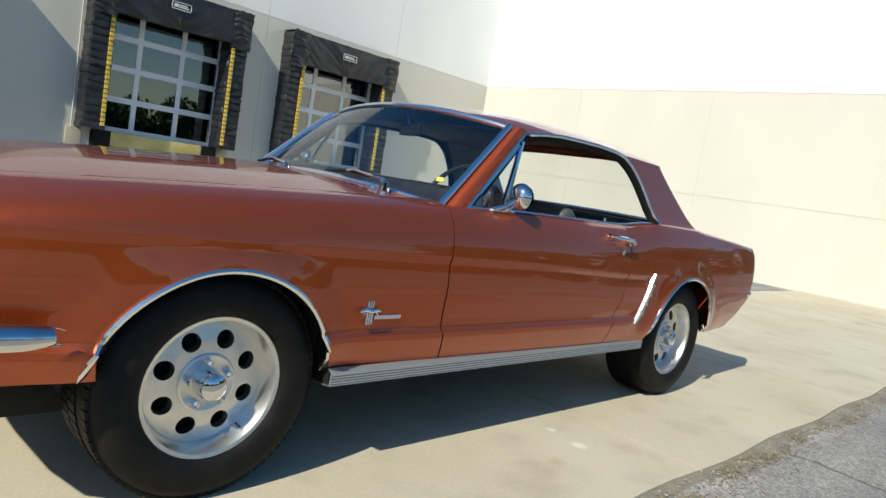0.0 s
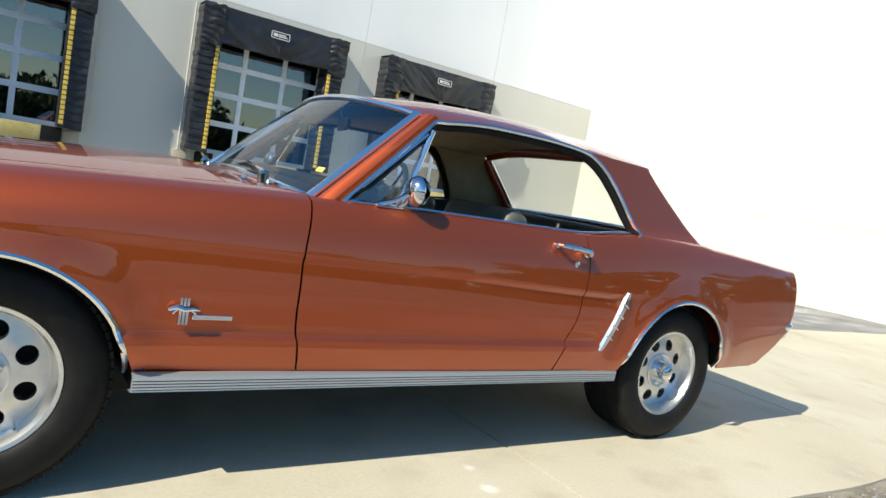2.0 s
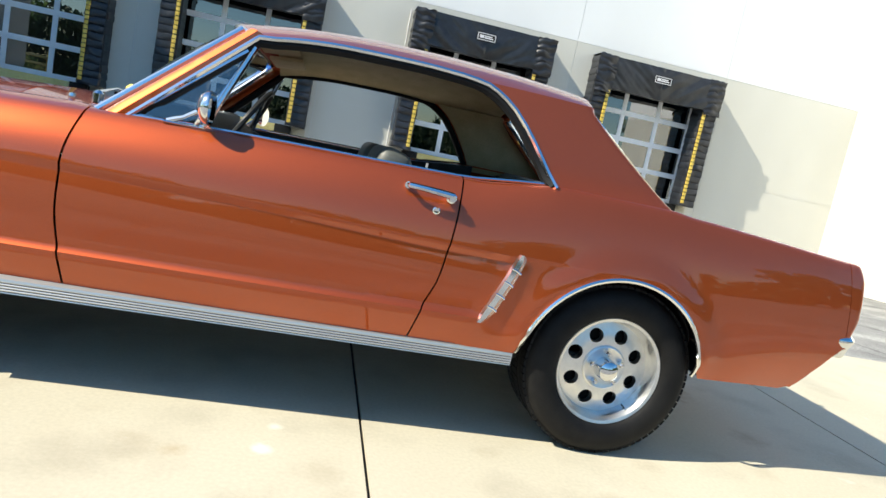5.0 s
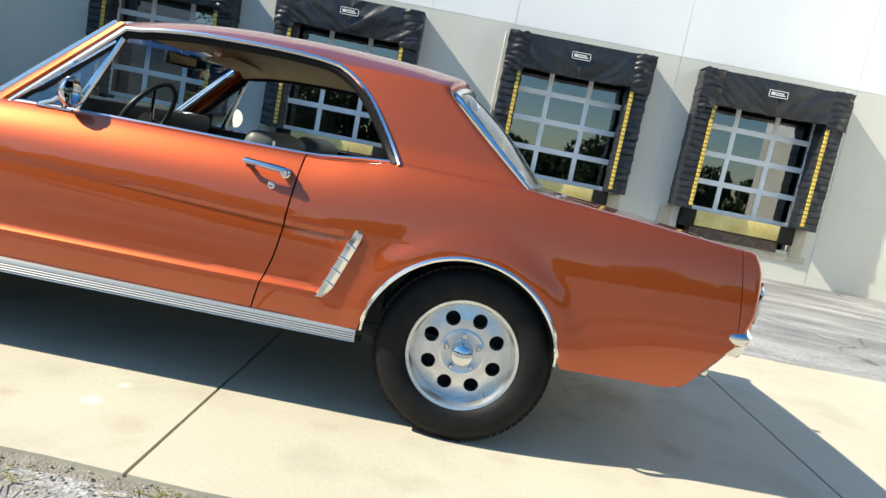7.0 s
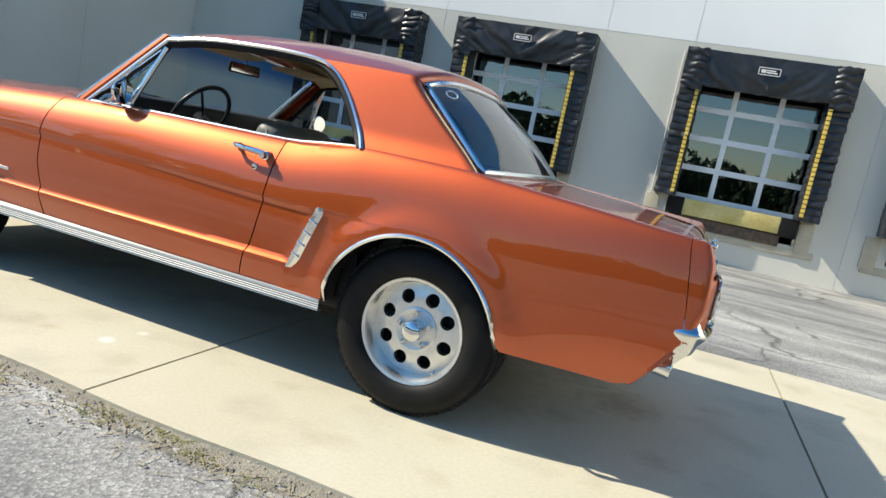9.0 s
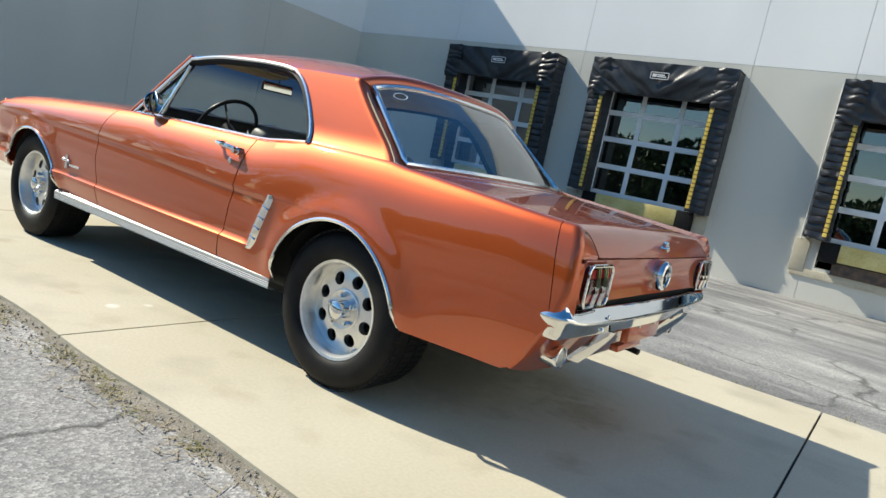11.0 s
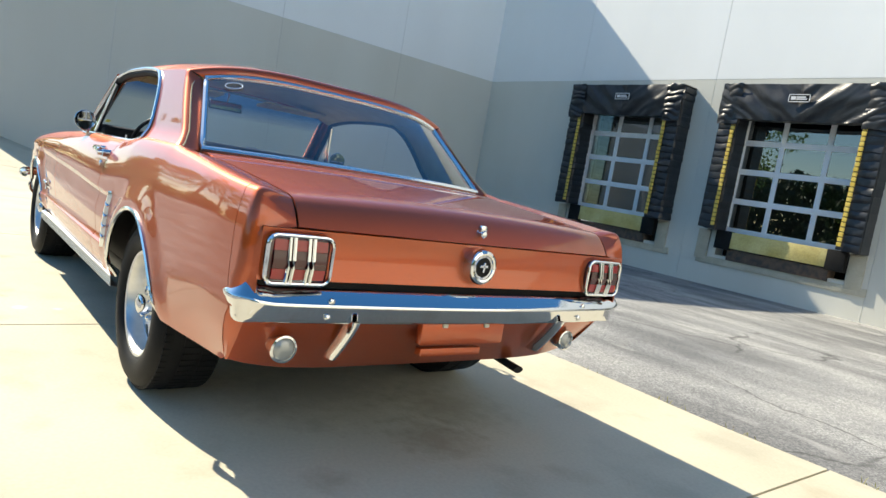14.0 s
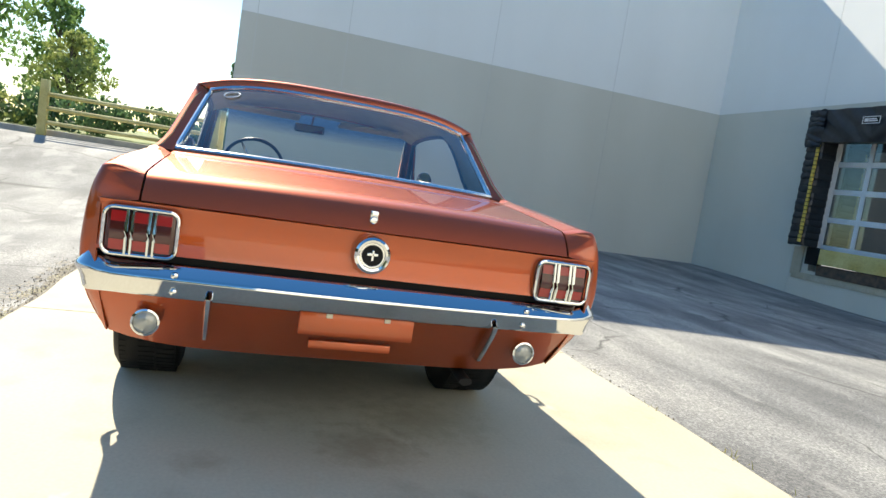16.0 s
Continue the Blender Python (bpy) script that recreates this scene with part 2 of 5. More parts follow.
def make_asphalt():
    m = material("worn_asphalt", (0.17, 0.17, 0.17), 0.85)
    v = add_noise(m, 110, kind="voronoi")
    stones = ramp(m, v.outputs["Color"], [(0.15, (0.145, 0.145, 0.147)), (0.55, (0.225, 0.224, 0.22)), (0.95, (0.36, 0.356, 0.345))])
    big = add_noise(m, 0.45, 6)
    drift = ramp(m, big.outputs["Fac"], [(0.35, (0.40, 0.405, 0.41)), (0.66, (0.66, 0.65, 0.63))])
    col = mix(m, 0.85, stones, drift, "OVERLAY")
    streak = add_noise(m, 1.5, 6, stretch=(0.40, 1.2, 1))
    col = mix(m, 0.95, col, ramp(m, streak.outputs["Fac"], [(0.36, (0.34, 0.34, 0.345)), (0.5, (0.5, 0.5, 0.5)), (0.64, (0.70, 0.695, 0.68))]), "OVERLAY")
    pale = add_noise(m, 2.6, 7, stretch=(0.42, 1.0, 1))
    col = mix(m, ramp(m, pale.outputs["Fac"], [(0.60, (0, 0, 0)), (0.68, (0.55, 0.55, 0.55))]), col, (0.40, 0.39, 0.37))
    warp = add_noise(m, 1.6, 5)
    cr = m.node_tree.nodes.new("ShaderNodeTexVoronoi")
    cr.feature = "DISTANCE_TO_EDGE"
    cr.inputs["Scale"].default_value = 0.55
    off = m.node_tree.nodes.new("ShaderNodeVectorMath")
    off.operation = "MULTIPLY_ADD"
    off.inputs[1].default_value = (0.7, 0.7, 0.0)
    tc = m.node_tree.nodes.new("ShaderNodeTexCoord")
    m.node_tree.links.new(warp.outputs["Color"], off.inputs[0])
    m.node_tree.links.new(tc.outputs["Object"], off.inputs[2])
    m.node_tree.links.new(off.outputs[0], cr.inputs["Vector"])
    line = ramp(m, cr.outputs["Distance"], [(0.0, (1, 1, 1)), (0.012, (0, 0, 0))])
    spots = add_noise(m, 0.5, 2)
    where = ramp(m, spots.outputs["Fac"], [(0.46, (0, 0, 0)), (0.52, (0.8, 0.8, 0.8))])
    col = mix(m, mix(m, 1.0, line, where, "MULTIPLY"), col, (0.035, 0.035, 0.034))
    put(m, "Base Color", col)
    bump(m, v.outputs["Distance"], 0.45, 0.005)
    return m


ASPHALT = make_asphalt()


def make_concrete():
    m = material("pale_concrete", (0.5, 0.46, 0.37), 0.8)
    a = add_noise(m, 0.9, 6)
    col = ramp(m, a.outputs["Fac"], [(0.3, (0.455, 0.41, 0.305)), (0.7, (0.53, 0.49, 0.385))])
    f = add_noise(m, 70, 4)
    col = mix(m, 0.35, col, ramp(m, f.outputs["Fac"], [(0.3, (0.42, 0.42, 0.42)), (0.7, (0.58, 0.58, 0.58))]), "OVERLAY")
    s = add_noise(m, 3.2, 5)
    col = mix(m, ramp(m, s.outputs["Fac"], [(0.60, (0, 0, 0)), (0.74, (0.32, 0.32, 0.32))]), col, (0.30, 0.24, 0.16))
    w = add_noise(m, 5.5, 3)
    col = mix(m, ramp(m, w.outputs["Fac"], [(0.70, (0, 0, 0)), (0.75, (0.5, 0.5, 0.5))]), col, (0.56, 0.54, 0.47))
    oil = add_noise(m, 2.1, 6)
    col = mix(m, ramp(m, oil.outputs["Fac"], [(0.54, (0, 0, 0)), (0.72, (0.30, 0.30, 0.30))]), col, (0.20, 0.17, 0.13))
    # a few splashes of their own: pale paint, and brown oil where cars stand
    n, l = m.node_tree.nodes, m.node_tree.links
    tc = n.new("ShaderNodeTexCoord")
    ragged = add_noise(m, 14, 5)
    for at, size, tone, deep in (((1.55, -1.06), 0.045, (0.72, 0.70, 0.63), 0.8), ((1.58, -0.89), 0.035, (0.70, 0.68, 0.60), 0.7), ((1.30, -1.12), 0.05, (0.36, 0.27, 0.16), 0.5), ((3.53, 0.13), 0.24, (0.22, 0.15, 0.08), 0.42), ((3.25, 0.42), 0.35, (0.22, 0.17, 0.11), 0.3), ((2.9, -0.1), 0.55, (0.23, 0.18, 0.12), 0.3), ((3.7, -0.45), 0.12, (0.24, 0.18, 0.11), 0.3), ((0.2, -1.02), 0.10, (0.30, 0.23, 0.15), 0.4)):
        far = n.new("ShaderNodeVectorMath")
        far.operation = "DISTANCE"
        far.inputs[1].default_value = (*at, 0.0)
        l.new(tc.outputs["Object"], far.inputs[0])
        add = n.new("ShaderNodeMath")
        add.operation = "MULTIPLY_ADD"
        add.inputs[1].default_value = 1.6 * size
        l.new(ragged.outputs["Fac"], add.inputs[0])
        l.new(far.outputs["Value"], add.inputs[2])
        edge = n.new("ShaderNodeMapRange")
        edge.inputs["From Min"].default_value, edge.inputs["From Max"].default_value = 1.0 * size, 1.75 * size
        edge.inputs["To Min"].default_value, edge.inputs["To Max"].default_value = deep, 0.0
        l.new(add.outputs[0], edge.inputs["Value"])
        col = mix(m, edge.outputs[0], col, tone)
    put(m, "Base Color", col)
    bump(m, f.outputs["Fac"], 0.18, 0.003)
    return m


CONCRETE = make_concrete()


def spaced(lo, hi, near, far):
    """Coordinates that stand close in the middle stretch and widen outwards."""
    mid = list(np.arange(lo, hi + 1e-6, near))
    out, step = [], near
    d = 0.0
    while d < far:
        step *= 1.35
        d += step
        out.append(d)
    return [lo - d for d in out[::-1]] + mid + [mid[-1] + d for d in out]


xs, ys = spaced(-11, 15, 0.5, 900), spaced(-6, 12, 0.5, 900)
bm = bmesh.new()
sheet(bm, [[(x, y, gz(x, y) - 0.02) for x in xs] for y in ys], (0, 0, -50))
ground = part("ground", bm, ASPHALT, None, "sun-bleached cracked grey asphalt yard")
tagged(ground, category="ground", kind="structure")

EDGE_N, EDGE_F = -1.45, 1.77
pad = thing("pavement", "pale concrete strip of cast slabs under the car", "pavement", kind="structure")
JOINTS = [-11.2, -8.55, -5.95, -3.35, -0.75, 1.87, 4.35, 6.9, 9.4, 11.7, 13.7]
for a, b in zip(JOINTS, JOINTS[1:]):
    bm = bmesh.new()
    n = 12
    pts = [[None] * 7 for _ in range(n + 1)]
    for i in range(n + 1):
        x = lerp(a + 0.006, b - 0.006, i / n)
        for j in range(7):
            y = lerp(EDGE_N + 0.012 * math.sin(x * 5.1), EDGE_F + 0.012 * math.sin(x * 4.3 + 1), j / 6)
            pts[i][j] = Vector((x, y, gz(x, y)))
    sheet(bm, pts, (a, 0, -40))
    edge = [e for e in bm.edges if e.is_boundary]
    r = bmesh.ops.extrude_edge_only(bm, edges=edge)
    for v in [g for g in r["geom"] if isinstance(g, bmesh.types.BMVert)]:
        v.co.z -= 0.12
    part("slab", bm, CONCRETE, pad, angle=20)
bm = bmesh.new()
sheet(bm, [[(x, y, gz(x, y) - 0.016) for x in np.arange(-11.2, 13.8, 0.1)] for y in np.linspace(EDGE_N + 0.02, EDGE_F - 0.02, 25)], (0, 0, -40))
part("joint_filler", bm, material("dark_joint", (0.05, 0.045, 0.04), 0.9), pad, "dark joint filler")

# ---- building ----
WALL_N, WALL_W, WALL_E, ROOF = 11.2, -9.2, 13.7, 8.78
DADO, LOWER = 3.94, 1.62
GAP = 0.012


def tilt_panels(owner, origin, along, out, cuts, holes, bottom):
    """Cast wall panels between the cuts, in three lifts, with real joints; holes are (a0, a1, z0, z1)."""
    o, d, nrm = Vector(origin), Vector(along), Vector(out)
    lifts = [(bottom, LOWER, CONCRETE_TILT_LOW), (LOWER, DADO, CONCRETE_TILT_LOW), (DADO, ROOF, CONCRETE_TILT_HIGH)]
    for a, b in zip(cuts, cuts[1:]):
        for z0, z1, mat in lifts:
            us = sorted({a + GAP / 2, b - GAP / 2, *[h for q in holes for h in q[:2] if a < h < b]})
            vs = sorted({z0 + (0.003 if z0 == LOWER else GAP / 2), z1 - (0.003 if z1 == LOWER else GAP / 2), *[h for q in holes for h in q[2:] if z0 < h < z1]})
            bm = bmesh.new()
            for u0, u1 in zip(us, us[1:]):
                for v0, v1 in zip(vs, vs[1:]):
                    um, vm = (u0 + u1) / 2, (v0 + v1) / 2
                    if any(q[0] < um < q[1] and q[2] < vm < q[3] for q in holes):
                        continue
                    c = [o + d * u + nrm * w + Vector((0, 0, v)) for w in (0.0, -0.3) for u, v in ((u0, v0), (u1, v0), (u1, v1), (u0, v1))]
                    q = [bm.verts.new(p) for p in c]
                    for f in ((0, 1, 2, 3), (7, 6, 5, 4), (0, 4, 5, 1), (1, 5, 6, 2), (2, 6, 7, 3), (3, 7, 4, 0)):
                        bm.faces.new([q[k] for k in f])
            bmesh.ops.remove_doubles(bm, verts=bm.verts[:], dist=0.0005)
            bmesh.ops.recalc_face_normals(bm, faces=bm.faces[:])
            if len(bm.faces):
                part("panel", bm, mat, owner, smooth=False)
            else:
                bm.free()
    bm = bmesh.new()
    for a, b in zip(cuts, cuts[1:]):
        us = sorted({a, b, *[h for q in holes for h in q[:2] if a < h < b]})
        vs = sorted({bottom, ROOF - 0.02, *[h for q in holes for h in q[2:]]})
        for u0, u1 in zip(us, us[1:]):
            for v0, v1 in zip(vs, vs[1:]):
                um, vm = (u0 + u1) / 2, (v0 + v1) / 2
                if not any(q[0] - 0.01 < um < q[1] + 0.01 and q[2] < vm < q[3] for q in holes):
                    bm.faces.new([bm.verts.new(o + d * u + nrm * -0.009 + Vector((0, 0, v))) for u, v in ((u0, v0), (u1, v0), (u1, v1), (u0, v1))])
    part("joint_sealant", bm, GROOVE, owner, smooth=False)


DOCKS = [-4.21, -0.345, 4.41, 8.41]
SILL, DOOR_TOP, HALF = 0.93, 3.45, 1.22
wall_north = thing("wall_north", "painted cast-concrete wall, pale above and greige below, with four loading doors", "wall", kind="structure")
holes = [(c - HALF, c + HALF, 0.42, DOOR_TOP) for c in DOCKS]
tilt_panels(wall_north, (0, WALL_N, 0), (1, 0, 0), (0, -1, 0), [WALL_W, -5.9, -2.32, 1.25, 3.0, 6.49, 10.15, WALL_E], holes, -0.5)
wall_west = thing("wall_west", "painted cast-concrete wall in shade, pale above greige", "wall", kind="structure")
tilt_panels(wall_west, (WALL_W, 0, 0), (0, 1, 0), (1, 0, 0), [-0.88, -0.55, 1.38, 4.75, 8.0, WALL_N + 0.3], [], -0.5)
wall_east = thing("wall_east", "sunlit painted cast-concrete wall, pale above cream greige", "wall", kind="structure")
tilt_panels(wall_east, (WALL_E, 0, 0), (0, 1, 0), (-1, 0, 0), [-0.9, 0.85, 4.35, 7.85, WALL_N + 0.3], [], -0.5)
# hall shell behind the doors; its gloom is put into the near-black colour
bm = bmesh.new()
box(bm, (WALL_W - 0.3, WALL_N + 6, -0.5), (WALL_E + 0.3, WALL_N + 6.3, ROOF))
part("wall_back", bm, HALL_NEAR_BLACK, None, smooth=False)
tagged(bpy.data.objects["wall_back"], "inner wall of the loading hall, coloured near black for dimness", "wall", kind="structure")
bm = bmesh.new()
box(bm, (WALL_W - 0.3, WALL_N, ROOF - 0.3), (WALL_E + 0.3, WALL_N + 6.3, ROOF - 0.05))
part("ceiling", bm, HALL_NEAR_BLACK, None, smooth=False)
tagged(bpy.data.objects["ceiling"], "ceiling of the loading hall, coloured near black for dimness", "ceiling", kind="structure")
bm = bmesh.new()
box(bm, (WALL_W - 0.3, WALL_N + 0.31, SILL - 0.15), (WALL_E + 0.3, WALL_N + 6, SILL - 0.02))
part("floor", bm, HALL_NEAR_BLACK, None, smooth=False)
tagged(bpy.data.objects["floor"], "floor of the loading hall, coloured near black for dimness", "floor", kind="structure")

# ---- the car ----
car = thing("car", "orange metallic two-door hardtop coupe with chrome trim on concrete", "car")
MID = (1.4, 0, 0.55)
FA, RA, AR_F, AR_R = (-0.005, 0.318), (2.72, 0.335), 0.362, 0.36


def belt(x):
    return table(x, [(-0.85, 0.735), (-0.78, 0.782), (-0.68, 0.806), (-0.3, 0.842), (0, 0.862), (0.5, 0.888), (0.86, 0.905), (1.3, 0.92), (2.05, 0.925), (2.25, 0.945), (2.42, 0.958), (2.83, 0.955), (3.24, 0.932), (3.58, 0.908), (3.74, 0.898)])


def crease_z(x):
    return table(x, [(-0.85, 0.690), (-0.76, 0.738), (-0.5, 0.758), (0.8, 0.742), (1.3, 0.733), (2.25, 0.703), (3.7, 0.70)])


def half_width(x, z):
    """Half the body's width at a place along it and a height."""
    wc = table(x, [(-0.85, 0.75), (-0.7, 0.79), (-0.4, 0.825), (0.0, 0.84), (0.4, 0.848), (0.85, 0.858), (2.0, 0.868), (2.7, 0.868), (3.2, 0.866), (3.5, 0.860), (3.74, 0.845)])
    zc, zt = crease_z(x), belt(x)
    k = 1 - ss((x - 2.175 - (z - 0.455) * 0.40) / 0.035)
    if z >= zc:
        t = max(0.0, (z - zc) / (zt - zc))
        a = 0.018 * t + 0.062 * t ** 2.6
    else:
        d = zc - z
        cove = (0.007 + 0.005 * ss((x - 0.9) / 1.2)) * (0.6 + 0.4 * ss((x - 0.1) / 0.7))
        a = (cove + 0.008 * ss((d - 0.10) / 0.12)) * min(1.0, d / 0.026) * ss((z - 0.462) / 0.022) - 0.010 * math.sin(math.pi * min(1.0, max(0.0, (d - 0.026) / (zc - 0.51)))) + 0.006 * min(1, d / 0.27)
        if z < 0.465:
            a += 0.034 * ((0.465 - z) / 0.12) ** 1.4
    if z > 0.64:
        t = (z - 0.64) / (zt - 0.64)
        b = 0.016 * t + 0.052 * t ** 3.6
    else:
        b = lerp(0.03, 0.085, ss((x - 3.05) / 0.5)) * ((0.64 - z) / 0.28) ** 2
    if z > 0.64:
        b *= lerp(1.0, 0.60, ss((x - 2.95) / 0.6))
    inset = lerp(b, a, 1 - ss((x - 2.0) / 0.7) if z >= zc else k)
    flare = 0.0
    for (cx, cz), r in ((FA, AR_F), (RA, AR_R)):
        d = math.hypot(x - cx, z - cz) - r
        flare = max(flare, 0.017 * ss((0.105 - d) / 0.09) * ss((z - 0.33) / 0.1))
    return wc - inset + flare


def arch(x, centre, r, floor):
    d = r * r - (x - centre[0]) ** 2
    return max(floor, centre[1] + math.sqrt(d)) if d > 0 else floor


def low_edge(x):
    if x < 0.6:
        return arch(x, FA, AR_F, 0.385 if x < 0 else 0.352)
    if x < 3.0:
        return arch(x, RA, AR_R, 0.352)
    f = table(x, [(3.0, 0.362), (3.30, 0.356), (3.50, 0.350), (3.54, 0.37), (3.60, 0.455), (3.67, 0.555), (3.76, 0.615)])
    return arch(x, RA, AR_R, f)


DOOR_F = [(0.352, 0.853), (0.6, 0.813), (0.736, 0.811), (0.905, 0.838)]
DOOR_R = [(0.352, 1.962), (0.468, 1.99), (0.585, 2.027), (0.768, 2.049), (0.925, 2.06)]
REAR = [(0.60, 3.700), (0.69, 3.726), (0.83, 3.719), (0.91, 3.692)]
SEAM = [(0.36, 3.69), (0.62, 3.668), (0.91, 3.625)]
LID = [(3.03, 0.940), (3.2, 0.9275), (3.4, 0.910), (3.56, 0.8945), (3.61, 0.8895), (3.642, 0.8855), (3.664, 0.8795), (3.680, 0.869), (3.696, 0.853), (3.711, 0.834), (3.722, 0.818), (3.731, 0.803)]
LEVELS = [0.0, 0.36, 0.40, 0.44, 0.458, 0.466, 0.475, 0.49, 0.52, 0.56, 0.60, 0.64]


def roll(x):
    """How far, and how high, the top of the flank turns inwards."""
    run = table(x, [(0.80, 0.15), (0.86, 0.055), (2.3, 0.055), (2.42, 0.02), (2.86, 0.02), (2.98, 0.125), (3.3, 0.145), (3.74, 0.165)])
    up = table(x, [(0.80, 0.024), (0.86, 0.008), (2.42, 0.002), (2.86, 0.002), (3.0, 0.004), (3.4, -0.012), (3.74, -0.036)])
    return run, up


LIDY = 0.700


def hermite(p, q, tp, tq, n):
    """Points of a smooth curve from p to q, with p left out."""
    out = []
    for k in range(1, n + 1):
        s = k / n
        out.append(p * (2 * s ** 3 - 3 * s * s + 1) + tp * (s ** 3 - 2 * s * s + s) + q * (3 * s * s - 2 * s ** 3) + tq * (s ** 3 - s * s))
    return out


def flank_grid(columns, left, right):
    """Columns of points over a body side; columns are fractions from the left edge to the right."""
    grid = []
    for u in columns:
        col = []
        xm = lerp(left(0.5), right(0.5), u)
        rear = ss((xm - 2.15) / 0.22)
        zb, zt, zc = low_edge(xm), belt(xm) - 0.013 * rear, crease_z(xm)
        for _ in range(4):
            zb = low_edge(lerp(left(zb), right(zb), u))
        lev = LEVELS + [zc - 0.045, zc - 0.030, zc - 0.0265, zc - 0.024, zc - 0.012, zc - 0.0015, zc + 0.0015, zc + 0.006] + [lerp(zc + 0.006, zt, k / 7) for k in range(1, 8)]
        for z in sorted(lev):
            z = min(max(z, zb), zt)
            x = lerp(left(z), right(z), u)
            col.append(Vector((x, -half_width(x, z), z)))
        run, up = roll(xm)
        base = col[-1].copy()
        f = ss((base.x - 2.86) / 0.12)
        end = Vector((base.x, -lerp(0.750, LIDY, f), lerp(belt(base.x) + 0.004, table(base.x, LID), f)))
        over = hermite(base, end, Vector((0, 0.062, 0.085)), Vector((0, 0.10, -0.012)), 8)
        for k in range(1, 9):
            t = k / 8
            plain = base + Vector((0, run * t, up * math.sin(t * math.pi / 2) + 0.006 * math.sin(t * math.pi)))
            col.append(plain.lerp(over[k - 1], rear))
        grid.append(col)
    return grid


def flank(columns, left, right):
    bm = bmesh.new()
    sheet(bm, flank_grid(columns, left, right), MID)
    return bm


def columns_for(lo, hi, n, centre=None, r=0.0):
    xs = set(np.linspace(lo, hi, n))
    if centre:
        for k in range(37):
            xs.add(centre[0] - r * math.cos(math.pi * k / 36))
        xs |= {centre[0] - r - 0.0015, centre[0] + r + 0.0015}
    return [(x - lo) / (hi - lo) for x in sorted(x for x in xs if lo <= x <= hi)]


FRONT = [(0.36, -0.66), (0.5, -0.72), (0.62, -0.765), (0.70, -0.805), (0.75, -0.825), (0.80, -0.80)]
fender = flank(columns_for(table(0.5, FRONT), table(0.5, DOOR_F) - 0.004, 44, FA, AR_F), lambda z: table(z, FRONT), lambda z: table(z, DOOR_F) - 0.004)
both("front_wing", fender, PAINT, car, thick=0.006)
door_bm = flank([k / 40 for k in range(41)], lambda z: table(z, DOOR_F) + 0.003, lambda z: table(z, DOOR_R) - 0.003)
door_l, door_r = both("door", door_bm, PAINT, car, thick=0.006)
quarter = flank(columns_for(table(0.5, DOOR_R) + 0.003, table(0.5, SEAM), 56, RA, AR_R), lambda z: table(z, DOOR_R) + 0.003, lambda z: table(z, SEAM))
both("rear_wing", quarter, PAINT, car, thick=0.006)
# wing end caps: the flank runs on, turns a rounded corner and closes towards the lamp and the lid
CAP_R = 0.030
cap_grid = flank_grid([k / 8 for k in range(9)], lambda z: table(z, SEAM) + 0.003, lambda z: max(table(z, REAR) - CAP_R, table(z, SEAM) + 0.008))
edge_col = cap_grid[-1]
n_top = len([p for p in edge_col if p.z >= 0.797])
arcs = [[] for _ in range(9)]
for j, p in enumerate(edge_col):
    t = edge_col[min(j + 1, len(edge_col) - 1)] - edge_col[max(j - 1, 0)]
    inward = Vector((0, t.z, -t.y)).normalized() if t.length > 1e-5 else Vector((0, 1, 0))
    over = j - (len(edge_col) - n_top)
    r = CAP_R * (1 - ss((over - n_top + 9) / 8))
    for k in range(1, 6):
        th = math.pi / 2 * k / 5
        arcs[k - 1].append(p + Vector((r * math.sin(th), 0, 0)) + inward * r * (1 - math.cos(th)))
    q = arcs[4][-1]
    if over < 0:
        goal = Vector((3.735, -0.797, max(p.z, 0.60)))
    else:
        zi = lerp(0.803, edge_col[-1].z, over / (n_top - 1))
        goal = Vector((float(np.interp(-zi, [-c[1] for c in LID], [c[0] for c in LID])), -LIDY, zi))
    for k in range(4):
        arcs[5 + k].append(q.lerp(goal, (k + 1) / 4))
bm = bmesh.new()
sheet(bm, cap_grid + arcs, MID)
both("wing_end_cap", bm, PAINT, car, thick=0.005, angle=40)

# tail panel, gently hollow
bm = bmesh.new()
rows = []
for i in range(9):
    t = i / 8
    rows.append([Vector((3.737 - 0.012 * math.sin(math.pi * t), y, lerp(0.651, 0.797, t))) for y in np.linspace(-0.80, 0.80, 25)])
sheet(bm, rows, MID)
part("tail_panel", bm, PAINT, car, thick=0.006)

# black strip behind the panel edge paints in the shade of the gap
part("tail_gap_shade", bevelled((3.690, -0.80, 0.56), (3.712, 0.80, 0.672), 0.004), GASKET, car, "black strip put in for the shade above the bumper")

# boot lid with a rolled rear edge
bm = bmesh.new()
rows = []
for x, z in LID:
    f = 1 - ss((x - 3.60) / 0.14)
    rows.append([Vector((x + 0.012 * (1 - (y / 0.70) ** 2), y, z + 0.016 * f * (1 - (y / 0.70) ** 2))) for y in np.linspace(-LIDY + 0.007, LIDY - 0.007, 31)])
sheet(bm, rows, MID)
boot = part("boot_lid", bm, PAINT, car, thick=0.006)

# deck between the rear window and the lid
bm = bmesh.new()
rows = []
for i in range(7):
    t = i / 6
    row = []
    for y in np.linspace(-0.70, 0.70, 29):
        q = 1 - (y / 0.70) ** 2
        x0, z0 = 2.855 + 0.105 * q, 0.952 + 0.012 * q
        x1, z1 = 3.026 + 0.012 * q, 0.940 + 0.016 * q
        row.append(Vector((lerp(x0, x1, t), y, lerp(z0, z1, t) + 0.004 * math.sin(math.pi * t))))
    rows.append(row)
sheet(bm, rows, MID)
part("rear_deck", bm, PAINT, car, thick=0.006)

